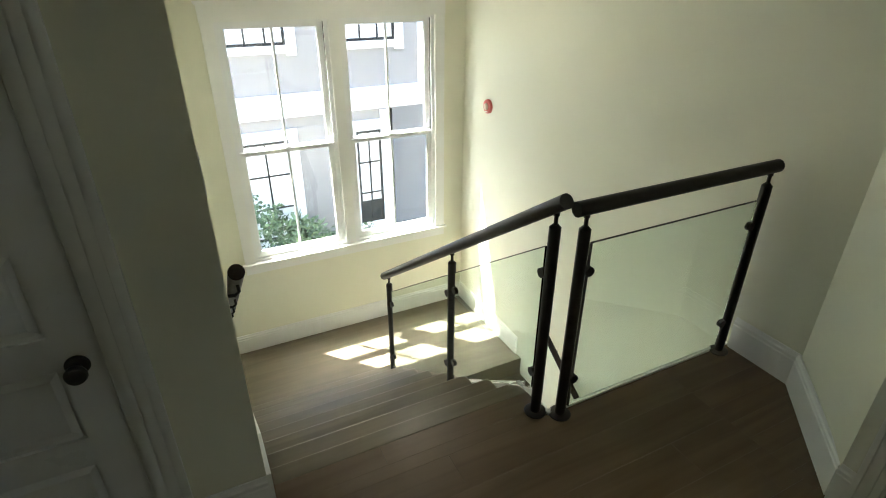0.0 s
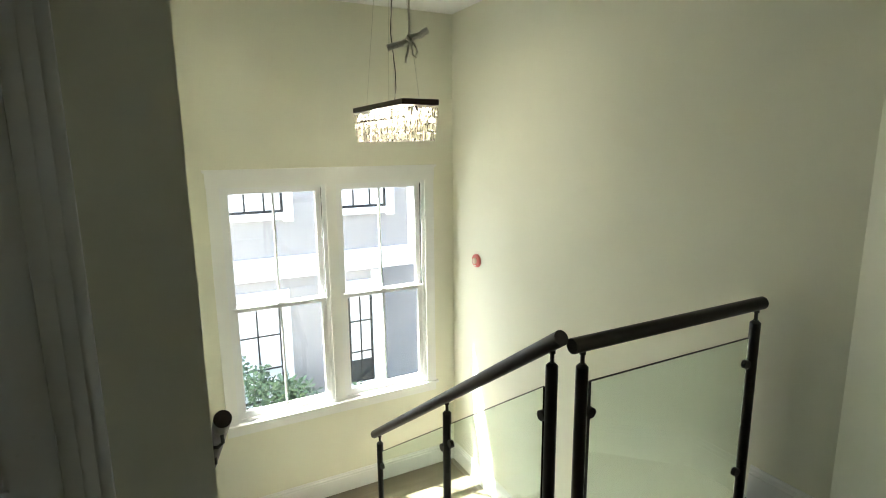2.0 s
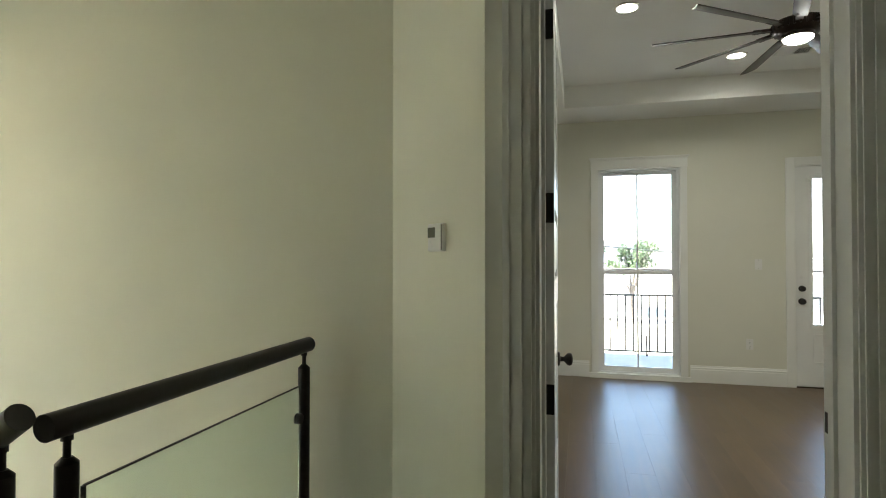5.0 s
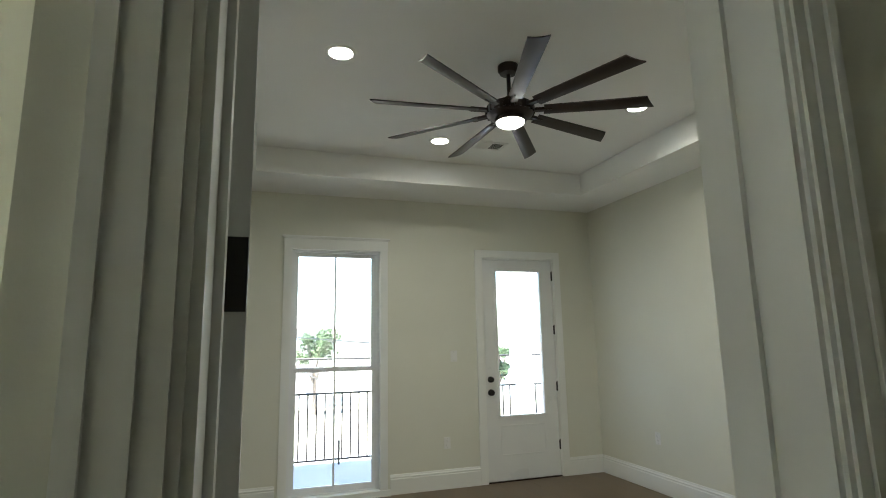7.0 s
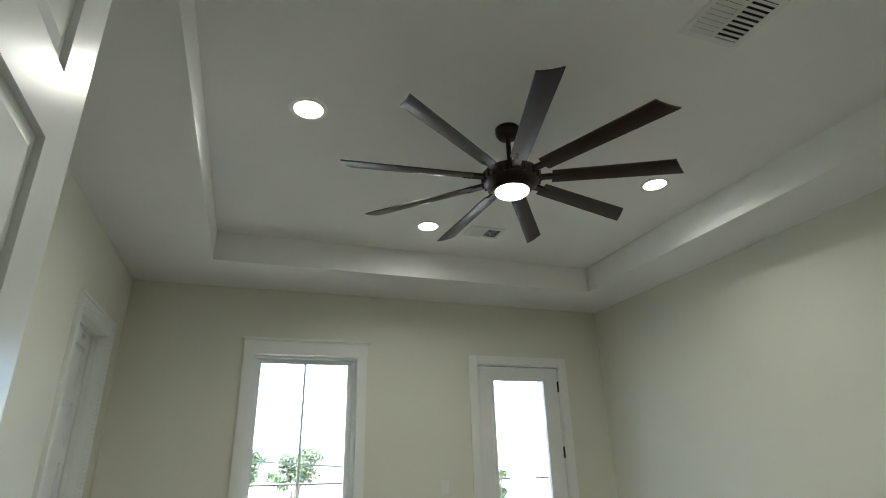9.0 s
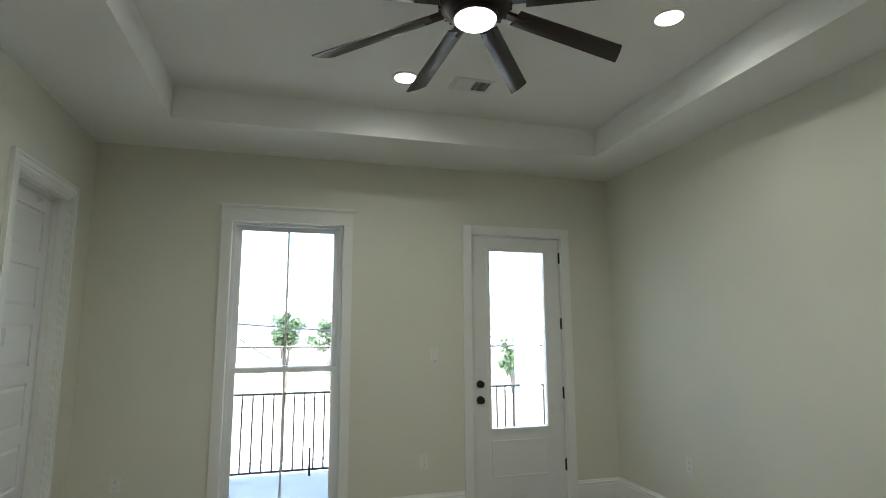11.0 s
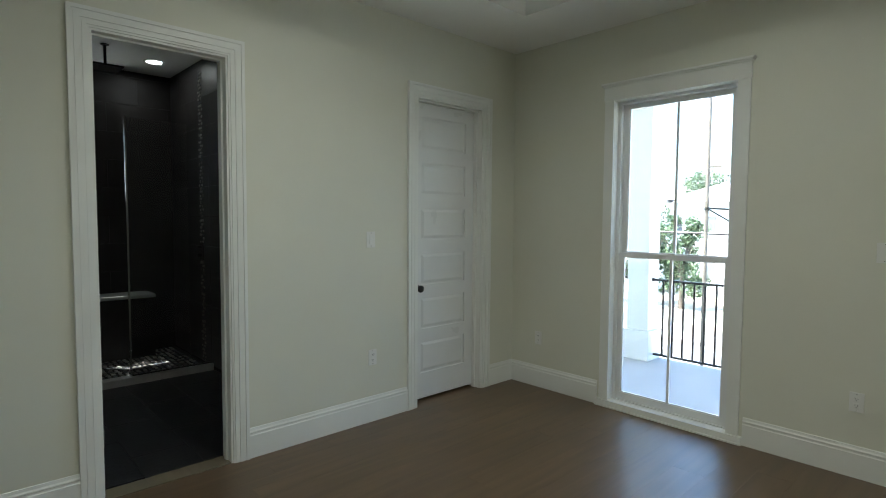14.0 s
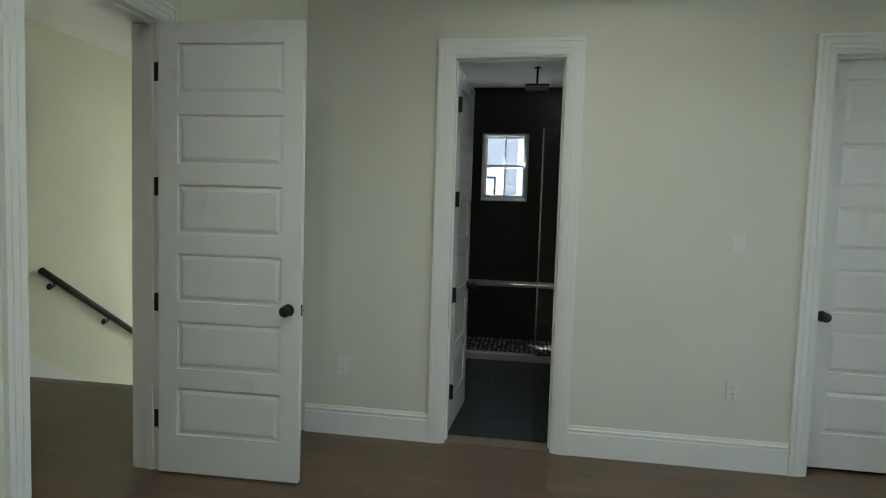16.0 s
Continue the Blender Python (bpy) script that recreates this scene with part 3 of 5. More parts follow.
# closet door of the bedroom, shut, set at the far side of its jamb
d3 = thing("door_3", pose(0, 0, 0, 0, 0, 90), "shut white six-panel closet door with black knob", "door", kind="structure")
jamb(d3, DOOR_C[0], DOOR_C[1], DH, 0, 0.13, 0.055)
casing(d3, DOOR_C[0] + 0.006, DOOR_C[1] - 0.006, DH - 0.006)
part("threshold", box(DOOR_C[0] + 0.018, DOOR_C[1] - 0.018, 0.0, 0.13, -0.02, 0.0), PLANK, d3)
lf3 = panel_leaf(d3, DOOR_C[1] - DOOR_C[0] - 0.042, 2.455, 0.035)
lf3.location = (DOOR_C[0] + 0.021, 0.092, 0.022)
knob(d3, DOOR_C[0] + 0.085, 0.092, 0.955, -1)

# landing closet door, shut
d4 = thing("door_4", pose(XC, 0, 0, 0, 0, 90), "shut white panelled door on the landing with black knob", "door", kind="structure")
jamb(d4, DOOR_CL[0], DOOR_CL[1], DH, 0, 0.13, 0.045)
casing(d4, DOOR_CL[0] + 0.006, DOOR_CL[1] - 0.006, DH - 0.006)
lf4 = panel_leaf(d4, DOOR_CL[1] - DOOR_CL[0] - 0.042, 2.455, 0.035)
lf4.location = (DOOR_CL[0] + 0.021, 0.006, 0.015)
knob(d4, DOOR_CL[1] - 0.085, 0.006, 0.87, -1)

# balcony door with a tall glass light
d5 = thing("door_5", pose(0, 0, 0), "white exterior door with tall glass light and black hardware", "door", kind="structure")
ax0, ax1 = DOOR_X[0], DOOR_X[1]
jamb(d5, ax0, ax1, 2.46, 0, 0.2, 0.075)
casing_d5 = ((ax0 - 0.078, ax0 + 0.008), (ax1 - 0.008, ax1 + 0.078))
for a, b in casing_d5:
    part("casing_leg", box(a, b, -0.018, 0, 0, 2.535, bevel=0.003), TRIM, d5)
part("casing_head", box(ax0 + 0.008, ax1 - 0.008, -0.018, 0, 2.452, 2.535, bevel=0.003), TRIM, d5)
lx0, lx1, lh = ax0 + 0.021, ax1 - 0.021, 2.435
gx0, gx1, gz0, gz1 = 3.295, 3.845, 0.69, 2.30
bm = bmesh.new()
for a0, a1, c0, c1 in ((lx0, gx0, 0.012, lh), (gx1, lx1, 0.012, lh), (gx0, gx1, 0.012, gz0), (gx0, gx1, gz1, lh)):
    bx(bm, a0, a1, 0.022, 0.067, c0, c1)
leaf5 = part("door_leaf", bm, DOOR, d5)
bm = bmesh.new()
for a0, a1, c0, c1 in ((gx0 - 0.03, gx0, gz0 - 0.03, gz1 + 0.03), (gx1, gx1 + 0.03, gz0 - 0.03, gz1 + 0.03), (gx0, gx1, gz0 - 0.03, gz0), (gx0, gx1, gz1, gz1 + 0.03)):
    bx(bm, a0, a1, 0.010, 0.022, c0, c1)
part("light_frame", bm, DOOR, leaf5)
g = part("pane", box(gx0 - 0.005, gx1 + 0.005, 0.040, 0.046, gz0 - 0.005, gz1 + 0.005), GLASS, leaf5)
g.visible_shadow = False
bm = bmesh.new()
for a0, a1, c0, c1 in ((gx0, gx1, 0.27, 0.282), (gx0, gx1, 0.575, 0.587), (gx0, gx0 + 0.012, 0.282, 0.575), (gx1 - 0.012, gx1, 0.282, 0.575)):
    bx(bm, a0, a1, 0.016, 0.022, c0, c1, bevel=0.0025)
part("panel_moulding", bm, DOOR, leaf5)
for z, r in ((1.085, 0.029), (0.945, 0.031)):
    b = lathe(bmesh.new(), [(0, 0), (r + 0.004, 0), (r + 0.004, 0.006), (r, 0.012), (r * 0.4, 0.016), (r * 0.4, 0.03), (r * 0.9, 0.034), (r, 0.044), (r * 0.8, 0.054), (0, 0.056)], pose(lx0 + 0.062, 0.022, z, 90))
    part("knob" if z < 1 else "deadbolt", b, BLACK, leaf5, "black round lock hardware", smooth=True)
for z in (0.34, 0.98, 1.62, 2.25):
    hinge(d5, ax1 - 0.018, 0.014, z, wide=0.012)
part("threshold", box(ax0 + 0.018, ax1 - 0.018, 0.0, 0.2, 0.0, 0.011), BRONZE, d5)
part("weatherstrip", bx(box(lx0 - 0.003, lx0, 0.03, 0.06, 0.012, lh), lx1, lx1 + 0.003, 0.03, 0.06, 0.012, lh), DARKSLOT, d5)

# ---- baseboards ----
baseboard((0, 0, 0), (WIN_B[0] - 0.10, 0, 0), 0)
baseboard((WIN_B[1] + 0.10, 0, 0), (DOOR_X[0] - 0.078, 0, 0), 0)
baseboard((DOOR_X[1] + 0.078, 0, 0), (XR, 0, 0), 0)
baseboard((0, -4.33, 0), (0, DOOR_B[0] - 0.092, 0), 90)
baseboard((0, DOOR_B[1] + 0.092, 0), (0, DOOR_C[0] - 0.092, 0), 90)
baseboard((0, DOOR_C[1] + 0.092, 0), (0, 0, 0), 90)
baseboard((XR, 0, 0), (XR, YE, 0), -90)
baseboard((XR, YE, 0), (DOOR_E[1] + 0.092, YE, 0), 180)
baseboard((-0.305, YN, 0), (0.06, YN, 0), 0)
baseboard((0.06 - 0.012, YN, 0), (0.54 - 0.012, YH, 0), -44.4)
baseboard((0.54, YH, 0), (DOOR_E[0] - 0.092, YH, 0), 0)
baseboard((DOOR_E[1] + 0.092, YH, 0), (3.2, YH, 0), 0)
baseboard((XW, YS, LAND), (XW, YN, LAND), 90)
baseboard((XW, YN, LAND), (-2.28, YN, LAND), 0)
baseboard((X0 - 7 * RUN, YS, LAND), (XW, YS, LAND), 180)
baseboard((XC, DOOR_CL[1] + 0.092, 0), (XC, YS, 0), 90)

# sloping skirt board on the stair's south wall, and nosing pieces
bm = bmesh.new()
pts = [(XC, -0.30), (XC, 0.192), (X0 - 0.02, 0.192), (X0 - 7 * RUN, LAND + 0.36), (X0 - 7 * RUN, LAND - 0.2)]
v0, v1 = [bm.verts.new((x, YS, z)) for x, z in pts], [bm.verts.new((x, YS + 0.018, z)) for x, z in pts]
for i in range(5):
    bm.faces.new((v0[i], v0[(i + 1) % 5], v1[(i + 1) % 5], v1[i]))
bm.faces.new(v0), bm.faces.new(v1[::-1])
bmesh.ops.recalc_face_normals(bm, faces=bm.faces)
tagged(link("stair_skirt", bm, TRIM), "white sloping skirt board along the stair wall", "trim", kind="structure")
bm = bmesh.new()
pts = [(X0, -0.02), (X0, -0.42), (X0 - 7 * RUN, LAND - 0.25), (X0 - 7 * RUN, LAND + 0.0)]
v0, v1 = [bm.verts.new((x, Y_MID + 0.002, z)) for x, z in pts], [bm.verts.new((x, Y_MID + 0.058, z)) for x, z in pts]
for i in range(4):
    bm.faces.new((v0[i], v0[(i + 1) % 4], v1[(i + 1) % 4], v1[i]))
bm.faces.new(v0), bm.faces.new(v1[::-1])
bmesh.ops.recalc_face_normals(bm, faces=bm.faces)
tagged(link("stair_stringer", bm, TRIM), "white stringer along the open side of the stair", "trim", kind="structure")
tagged(link("landing_fascia", box(-0.34, -0.315, Y_MID, YN, -0.26, 0.012), TRIM), "white fascia board at the landing edge", "trim", kind="structure")
tagged(link("landing_fascia", box(X0 - 0.0, -0.315, Y_MID, Y_MID + 0.02, -0.26, 0.004), TRIM), "white fascia board at the top of the stair", "trim", kind="structure")
tagged(link("landing_nosing", box(X0 - 0.003, X0 + 0.09, YS + 0.018, Y_MID, -0.034, 0.0, bevel=0.006), TREAD), "oak nosing board at the top of the stair", "floor", kind="structure")

# ---- railings of the stair ----
RAIL_Z = 1.045


def post(parent, x, y, z0, z1, flange=True):
    bm = cyl(bmesh.new(), (x, y, z0), (x, y, z1 - 0.075), 0.0245)
    cyl(bm, (x, y, z1 - 0.075), (x, y, z1 - 0.062), 0.0245, 0.012)
    p = part("post", bm, BLACK, parent, smooth=True)
    part("neck", cyl(cyl(bmesh.new(), (x, y, z1 - 0.064), (x, y, z1 - 0.02), 0.0085, seg=12), (x, y, z1 - 0.024), (x, y, z1 - 0.012), 0.013, seg=12), BLACK, p, smooth=True)
    if flange:
        part("base_flange", lathe(bmesh.new(), [(0, 0.0005), (0.052, 0.0005), (0.052, 0.006), (0.044, 0.012), (0.0, 0.014)], Matrix.Translation((x, y, z0))), BLACK, p, smooth=True)
    return p


def clamp(parent, x, y, z, ax):
    """A rounded glass clamp standing out from a post along the unit way ax."""
    ax = Vector(ax).normalized()
    side = Vector((-ax.y, ax.x, 0))
    c = Vector((x, y, z))
    bm = cyl(bmesh.new(), c + ax * 0.047 - side * 0.014, c + ax * 0.047 + side * 0.014, 0.022, seg=20)
    cyl(bm, c + ax * 0.020, c + ax * 0.045, 0.013, seg=12)
    part("glass_clamp", bm, BLACK, parent, smooth=True)


guard = thing("guard_rail", pose(0, 0, 0), "black metal guard rail with glass panel at the landing edge", "railing")
GX = -0.30
pa, pb = post(guard, GX, -5.745, 0, RAIL_Z), post(guard, GX, YN - 0.095, 0, RAIL_Z)
part("handrail", cyl(bmesh.new(), (GX, -5.80, RAIL_Z + 0.018), (GX, YN - 0.055, RAIL_Z + 0.018), 0.031, seg=28), BLACK, guard, smooth=True)
gp = part("glass_panel", box(GX - 0.005, GX + 0.005, -5.70, YN - 0.14, 0.035, 0.90), RAILGLASS, guard, "clear greenish toughened glass panel")
part("edge_strip", box(GX - 0.006, GX + 0.006, -5.705, -5.70, 0.035, 0.90), BLACK, gp)
part("edge_strip", box(GX - 0.0045, GX + 0.0045, -5.70, YN - 0.14, 0.9005, 0.903), BLACK, gp)
for y, d in ((-5.745, 1), (YN - 0.095, -1)):
    for z in (0.20, 0.77):
        clamp(pa if d > 0 else pb, GX, y, z, (0, d, 0))

rail = thing("stair_rail", pose(0, 0, 0), "sloping black metal stair rail with three glass panels", "railing")
RY = -5.84
SL = RISE / RUN
ra = post(rail, -0.365, RY, 0, RAIL_Z)
zs = lambda x: RAIL_Z + (x + 0.365) * SL
rb = post(rail, X0 - 2.45 * RUN, RY, -3 * RISE, zs(X0 - 2.45 * RUN), False)
rc = post(rail, X0 - 6.45 * RUN, RY, -7 * RISE, zs(X0 - 6.45 * RUN), False)
xa, xb = -0.315, X0 - 6.45 * RUN - 0.11
part("handrail", cyl(bmesh.new(), (xa, RY, zs(xa) + 0.02), (xb, RY, zs(xb) + 0.02), 0.031, seg=28), BLACK, rail, smooth=True)


def sloped_glass(x0, x1, low, high):
    bm = bmesh.new()
    pts = [(x0, zs(x0) - high), (x1, zs(x1) - high), (x1, zs(x1) - low), (x0, zs(x0) - low)]
    v0, v1 = [bm.verts.new((x, RY - 0.005, z)) for x, z in pts], [bm.verts.new((x, RY + 0.005, z)) for x, z in pts]
    for i in range(4):
        bm.faces.new((v0[i], v0[(i + 1) % 4], v1[(i + 1) % 4], v1[i]))
    bm.faces.new(v0), bm.faces.new(v1[::-1])
    bmesh.ops.recalc_face_normals(bm, faces=bm.faces)
    p = part("glass_panel", bm, RAILGLASS, rail, "clear greenish toughened glass panel")
    part("edge_strip", tube(bmesh.new(), [(x0, RY, zs(x0) - low + 0.002), (x1, RY, zs(x1) - low + 0.002)], 0.0025, seg=6), BLACK, p)


PX = (-0.365, X0 - 2.45 * RUN, X0 - 6.45 * RUN)
sloped_glass(PX[1] + 0.045, PX[0] - 0.045, 0.15, 0.90)
sloped_glass(PX[2] + 0.045, PX[1] - 0.045, 0.15, 0.90)
for p, x, ways in ((ra, PX[0], (-1,)), (rb, PX[1], (1, -1)), (rc, PX[2], (1,))):
    for w in ways:
        for dz in (0.27, 0.80):
            clamp(p, x, RY, zs(x + 0.05 * w) - dz, (w, 0, 0))

wall_rail = thing("wall_handrail", pose(0, 0, 0), "round dark handrail on brackets along the stair wall", "handrail")
HY = YS + 0.050
h0, h1 = (-0.66, 0.91), (-2.75, -0.53)
part("handrail", cyl(bmesh.new(), (h0[0], HY, h0[1]), (h1[0], HY, h1[1]), 0.030, seg=24), BRONZE, wall_rail, smooth=True)
for f in (0.06, 0.36, 0.66, 0.94):
    x, z = h0[0] + f * (h1[0] - h0[0]), h0[1] + f * (h1[1] - h0[1])
    bm = tube(bmesh.new(), [(x, YS + 0.004, z - 0.075), (x, YS + 0.035, z - 0.080), (x, YS + 0.052, z - 0.066), (x, HY, z - 0.026)], 0.007, seg=10)
    lathe(bm, [(0, 0), (0.03, 0), (0.03, 0.004), (0.012, 0.008), (0, 0.008)], pose(x, YS, z - 0.075, -90))
    part("bracket", bm, BLACK, wall_rail, "black curved rail bracket", smooth=True)
low_rail = thing("wall_handrail", pose(0, 0, 0), "round dark handrail beside the lower flight", "handrail")
part("handrail", cyl(bmesh.new(), (-1.80, YN - 0.075, -0.55 - 0.5 * SL), (-0.6, YN - 0.075, -0.55 - 1.7 * SL), 0.025, seg=20), BRONZE, low_rail, smooth=True)
for x in (-1.7, -1.0):
    bm = tube(bmesh.new(), [(x, YN - 0.004, -0.55 - (x + 2.3) * SL - 0.075), (x, YN - 0.05, -0.55 - (x + 2.3) * SL - 0.078), (x, YN - 0.075, -0.55 - (x + 2.3) * SL - 0.024)], 0.007, seg=10)
    part("bracket", bm, BLACK, low_rail, smooth=True)

# ---- fittings on the stairwell walls ----


def plate(name, m, w, h, label, category, kind_="outlet"):
    t = thing(name, m, label, category)
    part("cover_plate", box(-w / 2, w / 2, -0.006, 0, -h / 2, h / 2, bevel=0.002), PLASTIC, t)
    if kind_ == "switch":
        part("rocker", box(-0.017, 0.017, -0.0095, -0.006, -0.033, 0.033, bevel=0.0012), PLASTIC, t)
        part("rocker_lip", box(-0.017, 0.017, -0.0115, -0.0095, -0.033, -0.004, bevel=0.0008), PLASTIC, t)
    if kind_ == "outlet":
        for z in (-0.021, 0.021):
            f = part("receptacle", box(-0.016, 0.016, -0.0085, -0.006, z - 0.015, z + 0.015, bevel=0.001), PLASTIC, t)
            part("slots", bx(bx(box(-0.0075, -0.0055, -0.0092, -0.0085, z - 0.003, z + 0.007), 0.0055, 0.0075, -0.0092, -0.0085, z - 0.003, z + 0.007), -0.002, 0.002, -0.0092, -0.0085, z - 0.011, z - 0.007), DARKSLOT, f)
    for z in ((-0.048, 0.048) if kind_ != "blank" else ()):
        part("screw", cyl(bmesh.new(), (0, -0.0068, z), (0, -0.006, z), 0.003, seg=10), CHROME, t)
    return t


alarm = thing("fire_alarm", pose(-3.0, YN, 0.775), "round red and clear fire alarm on the stairwell wall", "alarm")
part("base", lathe(bmesh.new(), [(0, 0), (0.062, 0), (0.062, 0.018), (0.056, 0.026), (0, 0.027)], pose(0, 0, 0, 90), seg=32), ALARMRED, alarm, smooth=True)
part("strobe_lens", lathe(bmesh.new(), [(0.0, 0.027), (0.03, 0.027), (0.028, 0.040), (0.012, 0.047), (0, 0.048)], pose(0, 0, 0, 90), seg=24), material("clear_lens", (0.75, 0.62, 0.50), 0.2, bump=0), alarm, "pale clear strobe lens", smooth=True)
part("lettering", box(-0.022, 0.022, -0.0285, -0.027, -0.048, -0.041), PLASTIC, alarm)

th = thing("thermostat", pose(0.345, YN - 0.285 + 0.006, 1.50, 0, 0, -44.4), "white wall thermostat with small grey display", "thermostat")
th.location = (0.06 + 0.48 * 0.60, YN - 0.47 * 0.60, 1.505)
part("case", box(-0.056, 0.046, -0.030, 0, -0.05, 0.05, bevel=0.006), PLASTIC, th)
part("display", box(-0.05, 0.0, -0.0315, -0.030, 0.0, 0.036), material("lcd_grey", (0.16, 0.17, 0.14), 0.25, bump=0), th, "grey liquid crystal display")
for x, z in ((-0.038, -0.018), (-0.012, -0.018), (-0.025, -0.034)):
    part("button", box(x - 0.008, x + 0.008, -0.032, -0.030, z - 0.005, z + 0.005, bevel=0.001), PLASTIC, th)
# Dark strip paints the shade at the right edge; no gap is cut.
part("edge_shade_strip", box(0.040, 0.043, -0.0305, -0.012, -0.046, 0.046), DARKSLOT, th)

plate("light_switch", pose(-0.56, YS, 1.33, 0, 0, 180), 0.165, 0.118, "white three-gang light switch on the stair wall", "switch", "blank")

# chandelier over the stair
CX, CY, CZ = -2.34, -5.66, 2.085
ch = thing("chandelier", pose(CX, CY, 0, 0, 0, 0), "rectangular crystal chandelier with dark bronze frame, lit", "chandelier")
CL, CW = 0.46, 0.125
part("frame", box(-CL, CL, -CW, CW, CZ - 0.018, CZ + 0.018, bevel=0.002), BRONZE, ch)
part("canopy", box(-0.13, 0.13, -0.055, 0.055, H_HALL - 0.03, H_HALL, bevel=0.003), BRONZE, ch, "dark bronze ceiling canopy")
for x in (-0.11, 0.11):
    for y in (-0.045, 0.045):
        part("suspension_wire", tube(bmesh.new(), [(x, y, H_HALL - 0.03), (x * 2.4, y * 1.9, CZ + 0.018)], 0.0012, seg=5), CHROME, ch)
part("power_cord", tube(bmesh.new(), [(0.02, 0.0, H_HALL - 0.03), (0.03, 0.01, H_HALL - 0.2), (0.01, 0.0, H_HALL - 0.45), (0.05, 0.01, H_HALL - 0.7), (0.08, 0.0, CZ + 0.12), (0.0, 0.02, CZ + 0.04), (-0.12, 0.03, CZ + 0.03), (-0.16, 0.01, CZ + 0.045), (-0.2, 0.0, CZ + 0.02)], 0.0035, seg=6), BLACK, ch, "black power cord")
drop = bmesh.new()
for zt, zb, r in ((0, -0.075, 0.0095),):
    lathe(drop, [(0.0008, 0), (0.0012, -0.012), (0.006, -0.016), (r, -0.034), (r, -0.058), (0.004, -0.075), (0, -0.078)], seg=6)
me_drop = bpy.data.meshes.new("crystal_drop")
drop.to_mesh(me_drop), drop.free()
me_drop.materials.append(CRYSTAL)
rng = random.Random(4)
spots = []
for row in range(4):
    zr = CZ - 0.020 - row * 0.046
    inset = 0.010 + row * 0.005
    n = 34 - row
    for i in range(n):
        x = -CL + inset + (2 * CL - 2 * inset) * i / (n - 1)
        spots += [(x, -CW + inset, zr), (x, CW - inset, zr)]
    for i in range(1, 9):
        y = -CW + inset + (2 * CW - 2 * inset) * i / 9
        spots += [(-CL + inset, y, zr), (CL - inset, y, zr)]
for x, y, z in spots:
    o = new("crystal_drop", me_drop)
    o.parent = ch
    o.matrix_basis = pose(x, y, z, 0, 0, rng.uniform(0, 60))
for i in range(8):
    x = -0.378 + 0.108 * i
    s = part("bulb_socket", cyl(bmesh.new(), (x, 0, CZ - 0.05), (x, 0, CZ - 0.018), 0.012, seg=12), BLACK, ch)
    part("bulb", lathe(bmesh.new(), [(0.0, -0.05), (0.010, -0.048), (0.013, -0.035), (0.009, -0.015), (0.006, 0.0), (0, 0.0)], Matrix.Translation((x, 0, CZ - 0.05)), seg=12), BULB, s, "glowing warm bulb", smooth=True)

cl = new("chandelier_lamp", bpy.data.lights.new("chandelier_lamp", "POINT"))
cl.data.energy, cl.data.shadow_soft_size, cl.data.color = 0.5, 0.06, (1.0, 0.86, 0.66)
cl.location = (CX, CY, CZ - 0.30)

rope = thing("rope", pose(0.187, -6.672, 0), "pale pull rope with a tied wooden toggle hanging from the ceiling", "rope")
ROPE = material("pale_rope", (0.78, 0.76, 0.67), 0.9, var=0.1, scale=60, bump=0.4, bump_scale=300)
part("cord", tube(bmesh.new(), [(0, 0, H_HALL), (0.001, 0, 2.5), (0, 0.0005, 2.016)], 0.0022, seg=8), ROPE, rope)
part("toggle", tube(bmesh.new(), [(-0.022, -0.0365, 1.999), (-0.020, -0.034, 2.000), (-0.012, -0.018, 2.006), (-0.008, -0.012, 2.006), (0.0, 0.0, 2.014), (0.003, 0.010, 2.020), (0.004, 0.020, 2.022), (0.004, 0.033, 2.031), (0.004, 0.037, 2.033)], 0.0062, seg=10), ROPE, rope, smooth=True)
part("wrap", tube(bmesh.new(), [(0.0, -0.004, 2.009), (0.001, 0.0, 2.016), (0.002, 0.004, 2.017)], 0.0082, seg=10), ROPE, rope)
part("bow", tube(bmesh.new(), [(0.004, 0.002, 2.012), (0.007, 0.009, 2.003), (0.008, 0.013, 1.992), (0.008, 0.010, 1.981), (0.008, 0.005, 1.984), (0.007, 0.003, 1.998), (0.004, 0.001, 2.010)], 0.0022, seg=8), ROPE, rope, smooth=True)
part("loose_end", tube(bmesh.new(), [(0.004, -0.001, 2.010), (0.006, -0.005, 1.994), (0.006, -0.010, 1.978), (0.006, -0.011, 1.970)], 0.0022, seg=8), ROPE, rope, smooth=True)


def ceiling_vent(m, w, d, label):
    """A ceiling register with two louvre fields; local z points down into the room."""
    v = thing("ceiling_vent", m, label, "vent")
    bm = bmesh.new()
    fw = 0.028
    for a in ((-w / 2, w / 2, -d / 2, -d / 2 + fw), (-w / 2, w / 2, d / 2 - fw, d / 2), (-w / 2, -w / 2 + fw, -d / 2 + fw, d / 2 - fw), (w / 2 - fw, w / 2, -d / 2 + fw, d / 2 - fw), (-0.008, 0.008, -d / 2 + fw, d / 2 - fw)):
        bx(bm, *a, 0, 0.007)
    part("frame", bm, PLASTIC, v)
    part("backing", box(-w / 2 + 0.01, w / 2 - 0.01, -d / 2 + 0.01, d / 2 - 0.01, 0.0005, 0.0015), DARKSLOT, v)
    for side in (-1, 1):
        n = 9
        x0, x1 = (-w / 2 + fw, -0.008) if side < 0 else (0.008, w / 2 - fw)
        for i in range(n):
            y = -d / 2 + fw + (d - 2 * fw) * (i + 0.5) / n
            b = box(x0, x1, -0.010, 0.010, -0.0008, 0.0008)
            bmesh.ops.transform(b, matrix=pose(0, y, 0.006, 24 * side), verts=b.verts)
            part("slat", b, PLASTIC, v)
    return v


